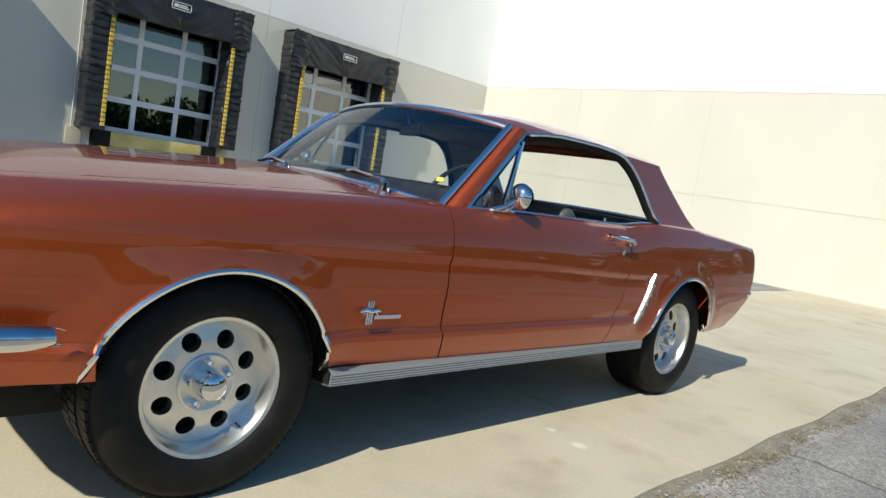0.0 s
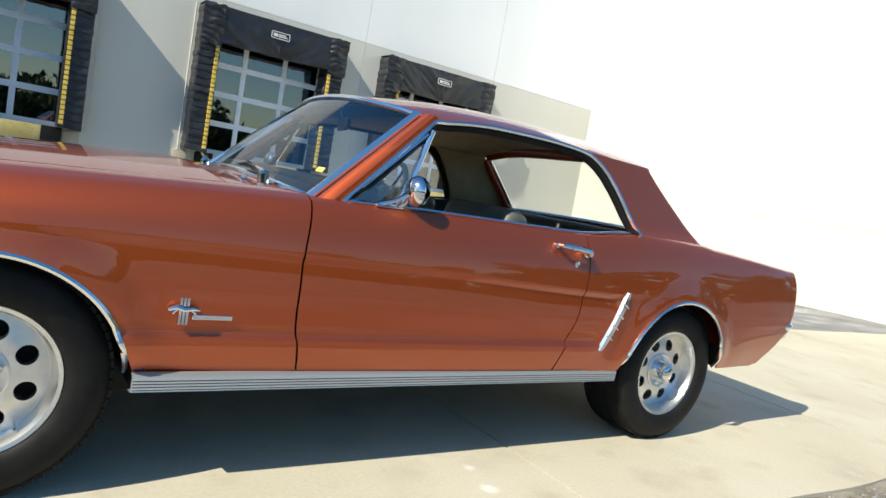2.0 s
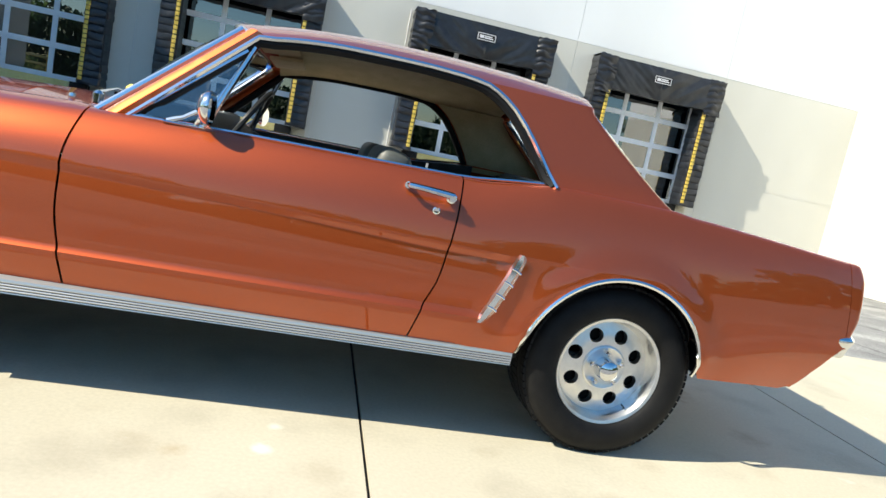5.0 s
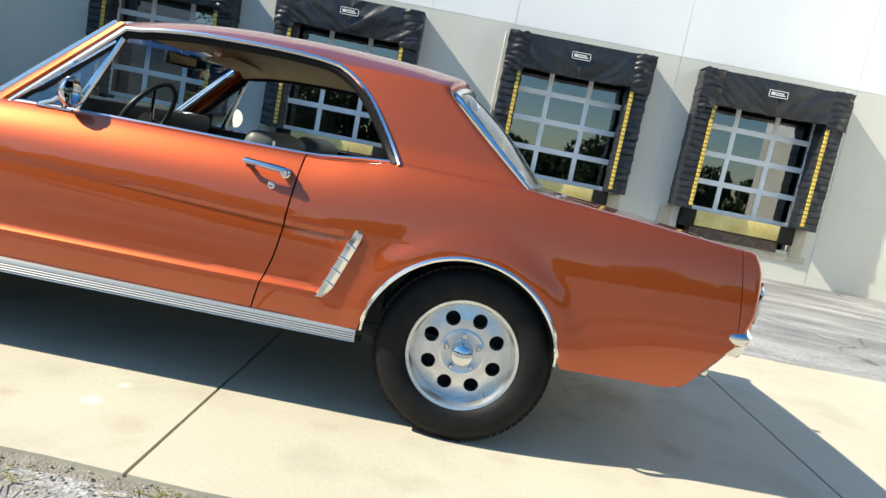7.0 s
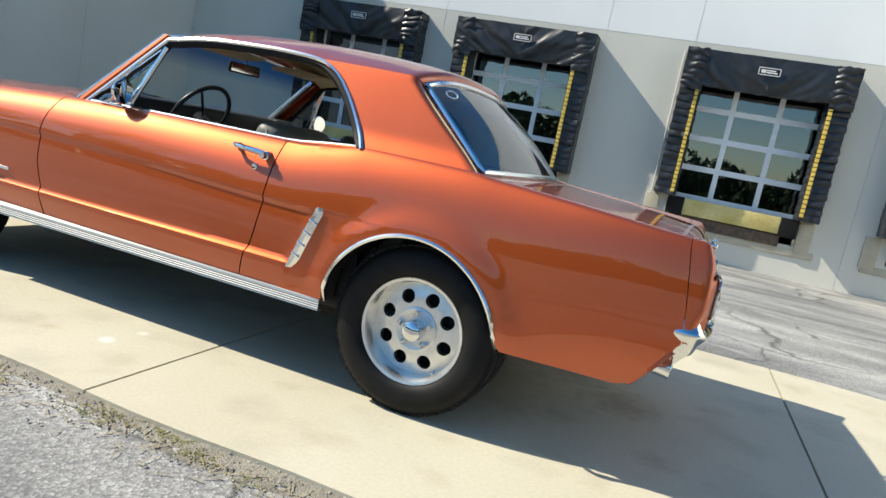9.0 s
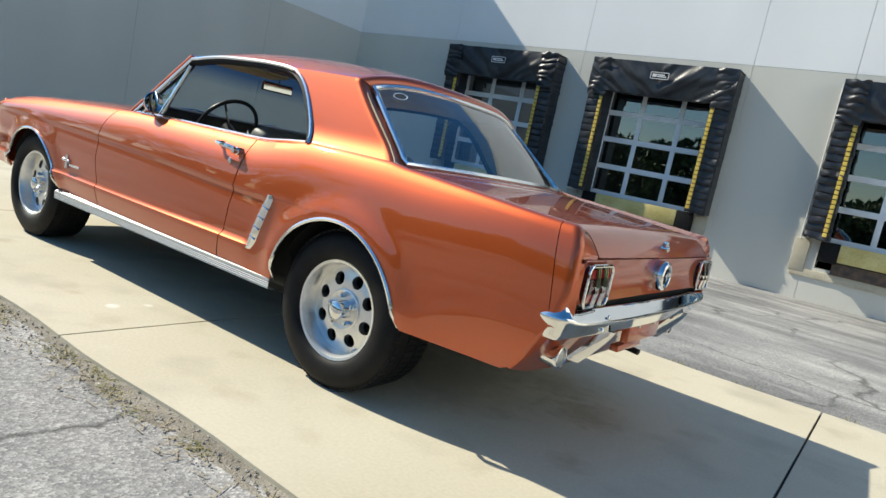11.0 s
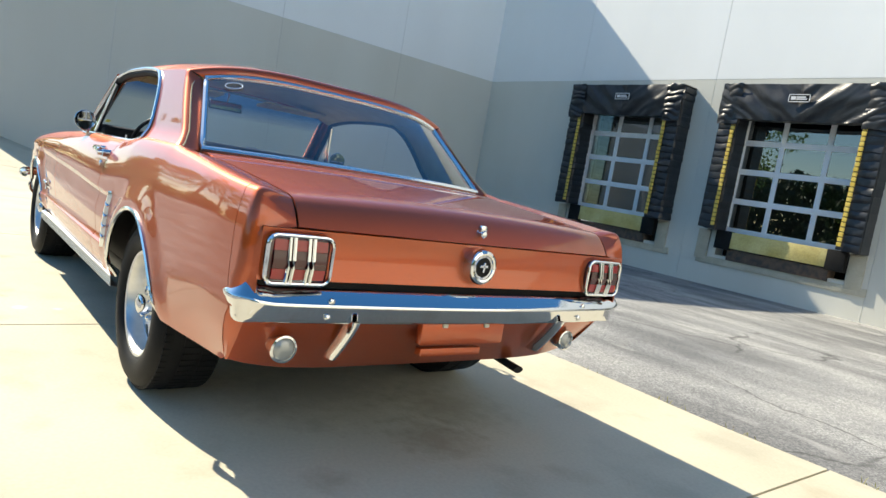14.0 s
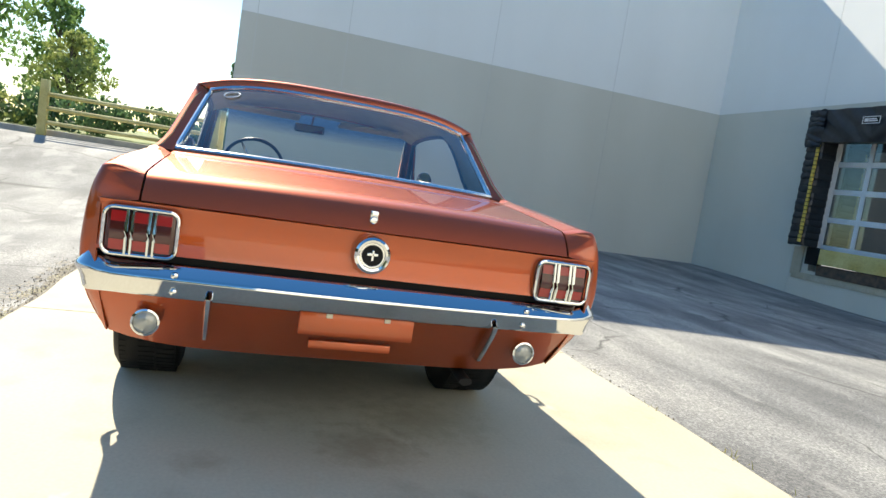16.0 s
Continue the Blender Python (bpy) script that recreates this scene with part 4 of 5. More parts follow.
# tail lamps: bright bezel with three upright lenses
for s in (-1, 1):
    y0, y1, z0, z1 = 0.583, 0.783, 0.643, 0.779
    bx = 3.747
    pts = []
    r = 0.026
    for cy, cz, a0 in ((y1 - r, z1 - r, 0), (y0 + r, z1 - r, 90), (y0 + r, z0 + r, 180), (y1 - r, z0 + r, 270)):
        for k in range(6):
            a = radians(a0 + 18 * k)
            pts.append(Vector((bx, s * (cy + r * math.cos(a)), cz + r * math.sin(a))))
    bm = bmesh.new()
    tube(bm, pts, 0.0062, 8, True, 1.0, (1, 0, 0))
    lamp = part("tail_lamp", bm, CHROME, car, "chrome-framed three-bar red tail lamp")
    part("lamp_body", bevelled((3.705, min(s * y0, s * y1), z0), (3.742, max(s * y0, s * y1), z1), 0.02, 3), DARKRED, lamp, "dark red lens body")
    w = (y1 - y0 - 0.02) / 3
    for k in range(3):
        c = y0 + 0.01 + w * (k + 0.5)
        for zz0, zz1, mat, lb in ((z1 - 0.042, z1 - 0.012, RED, "bright red lens"), (z0 + 0.012, z0 + 0.042, RED, "bright red lens"), (z0 + 0.043, z1 - 0.043, DARKRED, "dark red lens")):
            bm = bmesh.new()
            hw = w * 0.36
            bulge = 0.010
            rows = [[Vector((3.743 + bulge * (1 - abs((z - 0.707) / 0.075)), s * (c + d), z)) for d in (-hw, 0, hw)] for z in np.linspace(zz0, zz1, 5)]
            sheet(bm, rows, (3.5, s * c, 0.7))
            part("lens", bm, mat, lamp, lb, thick=0.006)
        if k < 2:
            c2 = y0 + 0.01 + w * (k + 1)
            for e in (-0.0075, 0.0075):
                bm = bmesh.new()
                tube(bm, [Vector((3.746 + 0.012 * (1 - abs((z - 0.707) / 0.075)), s * (c2 + e), z)) for z in np.linspace(z0, z1, 7)], 0.0055, 6)
                part("lamp_bar", bm, CHROME, lamp, "upright chrome bar")

# filler cap and boot lock
cap = part("filler_cap", lathe([(0.062, -0.02), (0.062, 0.012), (0.058, 0.022), (0.050, 0.026), (0.043, 0.024), (0.040, 0.018), (0.036, 0.018), (0.034, 0.020)], (3.742, -0.002, 0.727), "x", 40), CHROME, car, "round chrome filler cap with a black centre")
part("cap_centre", lathe([(0.035, 0.019), (0.0, 0.021)], (3.742, -0.002, 0.727), "x", 32), GASKET, cap, "black centre disc")
bm = bmesh.new()
box(bm, (3.763, -0.005, 0.710), (3.767, 0.003, 0.745))
box(bm, (3.763, -0.020, 0.726), (3.767, 0.016, 0.736))
part("cap_emblem", bm, TRIM, cap, "small bright emblem", bevel=0.002)
# flattened tube stands in for a flat bracket hanging under the tail
bm = bmesh.new()
tube(bm, [(3.15, 0.445, 0.315), (3.45, 0.445, 0.298), (3.60, 0.442, 0.286)], [0.022, 0.024, 0.026], 12, flat=0.55)
part("tail_bracket", bm, BLACK, car, "dark flat bracket hanging under the tail")
lock = part("boot_lock", lathe([(0.014, -0.02), (0.013, 0.008), (0.010, 0.011), (0.0, 0.012)], (3.738, -0.01, 0.838), "x", 20), CHROME, boot, "chrome boot lock")
part("lock_cover", bevelled((3.722, -0.024, 0.844), (3.744, 0.004, 0.868), 0.007), CHROME, boot, "chrome lock cover")

# front end, seen only edge on
fb = bumper([(-0.425, -0.858), (-0.44, -0.868), (-0.46, -0.872), (-0.50, -0.873), (-0.56, -0.870), (-0.62, -0.863), (-0.72, -0.845), (-0.79, -0.78), (-0.83, -0.6), (-0.85, -0.3), (-0.855, 0.0)], [(-0.02, 0.548), (0.0, 0.546), (0.014, 0.534), (0.018, 0.52), (0.016, 0.505), (0.008, 0.492), (-0.004, 0.486), (-0.02, 0.484)], lambda y: 0.0)
for v in fb.verts:
    f = ss((v.co.x + 0.56) / 0.16)
    v.co.z = 0.517 + (v.co.z - 0.517) * (1.0 - 0.45 * f ** 3)
front_bumper = part("front_bumper", fb, CHROME, car, "chrome wrap-round front bumper", thick=0.003, angle=50)
bm = bmesh.new()
rows = []
for t in np.linspace(0, 1, 6):
    rows.append([Vector((-0.76 + 0.10 * abs(s) ** 5 + 0.10 * (1 - t), s * lerp(0.74, 0.76, t), lerp(0.36, 0.80, t))) for s in np.linspace(-1, 1, 21)])
sheet(bm, rows, MID)
part("nose_panel", bm, PAINT, car, thick=0.006)
bm = bmesh.new()
box(bm, (-0.80, -0.36, 0.57), (-0.72, 0.36, 0.74))
part("grille", bm, GASKET, car, "dark front grille", bevel=0.02)
for s in (-1, 1):
    hl = part("headlamp", lathe([(0.10, 0.03), (0.105, 0.0), (0.098, -0.012), (0.088, 0.0)], (-0.775, s * 0.58, 0.665), "x", 32), CHROME, car, "round chrome-ringed headlamp")
    part("lens", lathe([(0.09, 0.0), (0.05, -0.018), (0.0, -0.024)], (-0.775, s * 0.58, 0.665), "x", 28), LENS, hl, "clear headlamp glass")
bm = bmesh.new()
rows = [[Vector((lerp(-0.66, -0.38, u) - 0.0, -(half_width(-0.6, 0.38) - 0.02 - 0.05 * t), lerp(0.40, 0.365, t))) for u in (0, 0.5, 1)] for t in (0, 0.5, 1)]
sheet(bm, rows, MID)
both("front_apron", bm, PAINT, car, thick=0.006)

# wing badge and side scoop
bm = bmesh.new()
for k in range(3):
    box(bm, (0.466 + 0.0095 * k, -half_width(0.48, 0.55) - 0.010, 0.508), (0.473 + 0.0095 * k, -half_width(0.48, 0.55) + 0.004, 0.586))
b_l = bm
tube(bm, [(0.435, -half_width(0.48, 0.55) - 0.012, 0.552), (0.455, -half_width(0.48, 0.55) - 0.014, 0.560), (0.48, -half_width(0.48, 0.55) - 0.015, 0.553), (0.50, -half_width(0.48, 0.55) - 0.014, 0.556), (0.522, -half_width(0.48, 0.55) - 0.012, 0.552)], [0.005, 0.009, 0.008, 0.007, 0.003], 8)
tube(bm, [(0.498, -half_width(0.48, 0.55) - 0.012, 0.553), (0.512, -half_width(0.48, 0.55) - 0.012, 0.540)], 0.003, 6)
tube(bm, [(0.46, -half_width(0.48, 0.55) - 0.012, 0.553), (0.448, -half_width(0.48, 0.55) - 0.012, 0.540)], 0.003, 6)
both("wing_badge", bm, CHROME, car, "small chrome badge of upright bars crossed by a bar")
bm = bmesh.new()
box(bm, (0.505, -half_width(0.56, 0.53) - 0.006, 0.523), (0.62, -half_width(0.56, 0.53) + 0.003, 0.5365))
both("badge_script", bm, TRIM, car, "small bright nameplate bar", bevel=0.001)
bm = bmesh.new()
rows = []
for t in np.linspace(0, 1, 14):
    z = lerp(0.712, 0.452, t)
    xf = 2.186 + (z - 0.452) * 0.40
    wdt = table(t, [(0, 0.024), (0.10, 0.042), (0.85, 0.046), (1, 0.030)])
    yb = half_width(xf + wdt, z)
    rows.append([Vector((xf, -(yb - 0.004), z)), Vector((xf + 0.006, -(yb + 0.010), z)), Vector((xf + wdt * 0.6, -(yb + 0.012), z)), Vector((xf + wdt, -(yb - 0.001), z))])
sheet(bm, rows, MID)
sc_l, sc_r = both("side_scoop", bm, TRIM, car, "bright ribbed side scoop trim", thick=0.004)
for k in range(4):
    z = 0.655 - k * 0.048
    xf = 2.186 + (z - 0.452) * 0.40
    bm = bmesh.new()
    tube(bm, [(xf + 0.006, -half_width(xf + 0.06, z) - 0.008, z + 0.006), (xf + 0.024, -half_width(xf + 0.05, z) - 0.011, z), (xf + 0.040, -half_width(xf + 0.05, z) - 0.007, z - 0.010)], 0.004, 6)
    for a, b in zip(both("scoop_rib", bm, CHROME, sc_l), (sc_l, sc_r)):
        a.parent = b

# door furniture
bm = bmesh.new()
yy = -half_width(1.95, 0.865)
tube(bm, [(1.868, yy + 0.004, 0.874), (1.872, yy - 0.034, 0.876), (1.92, yy - 0.046, 0.874), (1.985, yy - 0.046, 0.869), (2.02, yy - 0.044, 0.866)], [0.007, 0.0075, 0.008, 0.0095, 0.009], 8, flat=1.3)
tube(bm, [(2.018, yy + 0.006, 0.858), (2.018, yy - 0.030, 0.858), (2.018, yy - 0.034, 0.858), (2.018, yy - 0.052, 0.858)], [0.017, 0.018, 0.013, 0.012], 14)
tube(bm, [(1.868, yy + 0.01, 0.874), (1.868, yy - 0.010, 0.874)], 0.012, 10)
for a, b in zip(both("door_handle", bm, CHROME, door_l, "chrome door handle"), (door_l, door_r)):
    a.parent = b
bm = lathe([(0.013, 0.004), (0.013, -0.004), (0.009, -0.007), (0.0, -0.006)], (1.975, -half_width(1.975, 0.808), 0.808), n=18)
for a, b in zip(both("door_lock", bm, CHROME, door_l, "chrome door lock"), (door_l, door_r)):
    a.parent = b
bm = bmesh.new()
tube(bm, [(1.93, -0.745, 0.91), (1.93, -0.745, 0.955)], [0.0045, 0.0065], 8)
for a, b in zip(both("lock_knob", bm, CHROME, door_l), (door_l, door_r)):
    a.parent = b

# door mirror
mx, my, mz = 1.200, -0.797, 0.990
mirror = part("door_mirror", lathe([(0.0, -0.034), (0.022, -0.032), (0.042, -0.022), (0.053, -0.006), (0.055, 0.004), (0.052, 0.008)], (mx, my, mz), "x", 32), CHROME, car, "round chrome door mirror")
MIRROR = material("mirror_silver", (0.7, 0.71, 0.72), 0.02, 1.0)
def mirror_face(c, yaw, owner):
    bm = lathe([(0.053, 0.011), (0.0, 0.012)], (0, 0, 0), "x", 32)
    bmesh.ops.transform(bm, matrix=pose(*c, 0, 0, yaw), verts=bm.verts[:])
    part("mirror_glass", bm, MIRROR, owner)


mirror_face((mx, my, mz), 24, mirror)
bm = bmesh.new()
tube(bm, [(1.08, -0.770, 0.926), (1.13, -0.785, 0.945), (mx - 0.02, my, mz - 0.012)], [0.010, 0.008, 0.009], 8)
tube(bm, [(1.165, -0.770, 0.926), (1.178, -0.785, 0.95), (mx - 0.015, my, mz - 0.01)], [0.009, 0.007, 0.009], 8)
tube(bm, [(1.07, -0.775, 0.922), (1.20, -0.775, 0.922)], 0.010, 8, flat=0.6)
part("mirror_arm", bm, CHROME, mirror, "chrome mirror arm")

# wipers and washer jets
for px, py, tip in ((0.775, -0.463, (0.80, -0.02, 0.965)), (0.735, 0.20, (0.82, 0.60, 0.955))):
    base = Vector((px, py, 0.957))
    bm = lathe([(0.020, -0.02), (0.019, 0.012), (0.010, 0.022), (0.0, 0.023)], (px, py, 0.95), "z", 16)
    wp = part("wiper", bm, CHROME, car, "chrome wiper with a black blade")
    bm = bmesh.new()
    t = Vector(tip)
    tube(bm, [base + Vector((0, 0, 0.012)), base.lerp(t, 0.45) + Vector((-0.012, 0, 0.030)), base.lerp(t, 0.62) + Vector((0.0, 0, 0.022))], [0.008, 0.005, 0.004], 6)
    part("wiper_arm", bm, CHROME, wp)
    bm = bmesh.new()
    tube(bm, [base.lerp(t, 0.28) + Vector((0.012, 0, 0.015)), base.lerp(t, 0.62) + Vector((0.010, 0, 0.022)), t], 0.007, 6)
    part("wiper_blade", bm, GASKET, wp, "black rubber blade")
bm = lathe([(0.012, 0), (0.010, 0.012), (0, 0.014)], (0.70, -0.49, 0.935), "z", 12)
part("washer_jet", bm, CHROME, scuttle)
bm = bmesh.new()
box(bm, (-0.002, -0.014, -0.011), (0.002, 0.014, 0.011))
bmesh.ops.transform(bm, verts=bm.verts[:], matrix=Matrix.Translation((0.915, -0.622, 1.007)) @ Euler((0, radians(45), radians(32))).to_matrix().to_4x4())
part("windscreen_sticker", bm, YELLOWTAG, windscreen, "small yellow sticker")
ring = []
for k in range(28):
    a = 2 * math.pi * k / 28
    u, v = -0.83 + 0.055 * math.cos(a), 0.86 + 0.045 * math.sin(a)
    ring.append(rw_base(u).lerp(rw_top(u), v) + Vector((0.02, 0, 0.012)) * math.sin(math.pi * v) * (1 - u ** 4) + Vector((0.004, 0, 0.004)))
bm = bmesh.new()
tube(bm, ring, 0.0028, 5, True)
part("window_sticker", bm, material("pale_sticker", (0.55, 0.62, 0.70), 0.5), rear_window, "small oval outline sticker")

# ---- inside the car ----
bm = bmesh.new()
rows = []
for i in range(21):
    x = lerp(1.29, 2.50, i / 20)
    rows.append([Vector((x, y, crown(x) - 0.030 - (crown(x) - rail(x)) * abs(y / RAIL_Y) ** 3.2)) for y in np.linspace(-0.655, 0.655, 21)])
sheet(bm, rows, (1.9, 0, 3))
part("headliner", bm, HEADLINER, car, "tan cloth roof lining", thick=0.004)
bm = bmesh.new()
rows = []
for t in np.linspace(0, 1, 8):
    z = lerp(0.93, 1.258, t)
    rows.append([Vector((lerp(table(z, SAIL_F) + 0.004, lerp(2.90, 2.51, t), u), -(flank_y(2.4, z) - 0.020 - 0.03 * ss((z - 1.2) / 0.06)), z)) for u in (0, 0.5, 1)])
sheet(bm, rows, (2.4, 1, 1))
both("pillar_lining", bm, HEADLINER, car, thick=0.004)
part("cabin_floor", bevelled((0.6, -0.72, 0.30), (2.9, 0.72, 0.36), 0.01), VINYL, car, "dark carpeted floor")
bm = bmesh.new()
rows = []
for x in np.linspace(0.86, 2.42, 10):
    rows.append([Vector((x, -(0.755 - o), z)) for o, z in ((0.0, belt(x) + 0.004), (0.03, belt(x)), (0.035, 0.8), (0.05, 0.6), (0.04, 0.36))])
sheet(bm, rows, (1.6, -1.5, 0.6))
both("door_lining", bm, VINYL, car, "dark vinyl door lining", thick=0.004)
dash = part("dashboard", bevelled((0.93, -0.69, 0.70), (1.13, 0.69, 0.985), 0.04, 4), VINYL, car, "dark padded dashboard")
bm = bmesh.new()
rows = []
for x in np.linspace(0.80, 1.10, 6):
    rows.append([Vector((x, y, 0.915 + 0.055 * (1 - (y / 0.7) ** 4) * ss((x - 0.82) / 0.15))) for y in np.linspace(-0.68, 0.68, 15)])
sheet(bm, rows, (1, 0, 0))
part("dash_top", bm, VINYL, dash, thick=0.01)
part("parcel_shelf", bevelled((2.55, -0.68, 0.915), (2.93, 0.68, 0.94), 0.01), VINYL, car, "dark rear parcel shelf")
part("rear_bulkhead", bevelled((2.60, -0.70, 0.34), (2.66, 0.70, 0.92), 0.01), VINYL, car)


def seat(y0, y1, x0, back_x, top, name, label):
    s = part(name, bevelled((x0, y0, 0.36), (x0 + 0.52, y1, 0.58), 0.06, 4), SEATMAT, car, label)
    tilt = Euler((0, radians(16), 0)).to_matrix().to_4x4()
    bm = bevelled((back_x - 0.07, y0, 0.50), (back_x + 0.07, y1, top), 0.062, 5, tilt)
    part("seat_back", bm, SEATMAT, s)
    return s


seat(-0.62, -0.12, 1.20, 1.78, 0.985, "front_seat", "grey-green vinyl bucket seat")
seat(0.12, 0.62, 1.20, 1.78, 0.985, "front_seat", "grey-green vinyl bucket seat")
seat(-0.62, 0.62, 2.08, 2.56, 0.965, "rear_seat", "grey-green vinyl rear bench")
# steering wheel
wc, wt = Vector((1.26, -0.37, 0.925)), Euler((0, radians(-62), 0)).to_matrix()
bm = bmesh.new()
tube(bm, [wc + wt @ Vector((0.185 * math.cos(a), 0.185 * math.sin(a), 0)) for a in np.linspace(0, 2 * math.pi, 40, endpoint=False)], 0.011, 8, True)
sw = part("steering_wheel", bm, VINYL, car, "thin black steering wheel with chrome spokes")
bm = bmesh.new()
for a in (radians(90), radians(210), radians(330)):
    tube(bm, [wc + wt @ Vector((0, 0, -0.04)), wc + wt @ Vector((0.18 * math.cos(a), 0.18 * math.sin(a), 0))], 0.007, 6)
part("spoke", bm, CHROME, sw)
bm = bmesh.new()
tube(bm, [wc + wt @ Vector((0, 0, 0.01)), wc + wt @ Vector((0, 0, -0.42))], [0.035, 0.03], 14)
part("steering_column", bm, VINYL, sw)
# rear-view mirror and visors
bm = bevelled((1.222, -0.14, 1.190), (1.244, 0.06, 1.246), 0.012, 3)
TOWARD = Matrix.Rotation(radians(-15), 4, "Z")
bmesh.ops.rotate(bm, cent=(1.235, -0.04, 1.218), matrix=TOWARD, verts=bm.verts[:])
rv = part("rear_view_mirror", bm, VINYL, car, "black-backed rear-view mirror turned to the driver")
bm = bmesh.new()
tube(bm, [(1.235, -0.03, 1.235), (1.215, -0.02, 1.30)], 0.006, 8)
part("mirror_stem", bm, CHROME, rv)
bm = bevelled((1.244, -0.133, 1.196), (1.248, 0.053, 1.240), 0.002, 1)
bmesh.ops.rotate(bm, cent=(1.235, -0.04, 1.218), matrix=TOWARD, verts=bm.verts[:])
part("mirror_glass", bm, CHROME, rv, "mirror glass")
for y0, y1 in ((-0.56, -0.12), (0.14, 0.56)):
    part("sun_visor", bevelled((1.27, y0, 1.262), (1.42, y1, 1.28), 0.008, 2, Euler((0, radians(-6), 0)).to_matrix().to_4x4()), HEADLINER, car, "tan sun visor")
# passenger door mirror
m2 = part("door_mirror", lathe([(0.0, -0.034), (0.022, -0.032), (0.042, -0.022), (0.053, -0.006), (0.055, 0.004), (0.052, 0.008)], (1.22, 0.80, 1.0), "x", 28), CHROME, car, "round chrome door mirror")
mirror_face((1.22, 0.80, 1.0), -26, m2)
bm = bmesh.new()
tube(bm, [(1.14, 0.765, 0.926), (1.2, 0.79, 0.985)], 0.008, 8)
part("mirror_arm", bm, CHROME, m2)


# ---- loading docks ----
def pleated(x0, x1, y0, y1, z0, z1, n, seed, amp=0.02):
    """An upright pad of overlapping fabric pleats that bulge and sag unevenly."""
    rnd = random.Random(seed)
    bm = bmesh.new()
    rows = []
    cols = 9
    for k in range(n):
        a, b = lerp(z0, z1, k / n), lerp(z0, z1, (k + 1) / n)
        j = rnd.uniform(0.5, 1.5) * amp
        e = rnd.uniform(0.0, 0.8) * amp
        lean = rnd.uniform(-0.03, 0.03)
        for f, o in ((0.0, 0.25), (0.12, 0.85), (0.35, 1.0), (0.7, 0.65), (0.93, 0.1), (0.99, -0.15)):
            z = lerp(a, b, f)
            row = [Vector((x0 - e * o, y1, z)), Vector((x0 - e * o, y0 + 0.03, z + lean * 0.5))]
            for c in range(cols):
                u = c / (cols - 1)
                w = noise.noise(Vector((u * 2.5, z * 6, seed)))
                row.append(Vector((lerp(x0 + 0.015, x1 - 0.015, u), y0 - j * o * (0.75 + 0.7 * w) - 0.012 * w, z + lean * (0.5 - u) + 0.022 * noise.noise(Vector((u * 3, k * 1.7, seed + 9))))))
            row += [Vector((x1 + e * o, y0 + 0.03, z - lean * 0.5)), Vector((x1 + e * o, y1, z))]
            rows.append(row)
    sheet(bm, rows, ((x0 + x1) / 2, (y0 + y1) / 2, (z0 + z1) / 2))
    return bm


def hanging(x0, x1, y0, y1, z0, z1, seed, sag=0.03):
    """A head pad of loose fabric with slack folds."""
    noise_off = seed * 7.3
    bm = bmesh.new()
    rows = []
    for i in range(19):
        t = i / 18
        row = []
        for k in range(81):
            u = k / 80
            x = lerp(x0, x1, u)
            n1 = noise.noise(Vector((x * 2.4 + t * 2.0 * (1 if u > 0.5 else -1), noise_off, t * 1.2)))
            n2 = noise.noise(Vector((x * 9 + t * 7 * (1 if u > 0.5 else -1), noise_off + 5, t * 3)))
            fold = abs(math.sin((x - x0) * 3.2 + (t * 6.5 if u > 0.5 else -t * 6.5) + 3 * n1)) ** 0.55
            y = y0 - 0.05 * n1 - 0.022 * n2 - 0.03 * math.sin(math.pi * t) - 0.042 * fold * (0.25 + 0.75 * t) * min(1.0, 2.2 * abs(u - 0.5)) * (1 if seed != 31 else 0.4)
            z = lerp(z1, z0, t) - (sag * math.sin(math.pi * u) + 0.012 * n2) * t
            row.append(Vector((x, y, z)))
        rows.append(row)
    rows.insert(0, [Vector((p.x, y1, p.z)) for p in rows[0]])
    rows.append([Vector((p.x, y1 - 0.1, p.z + 0.02)) for p in rows[-1]])
    sheet(bm, rows, ((x0 + x1) / 2, y1, (z0 + z1) / 2))
    return bm


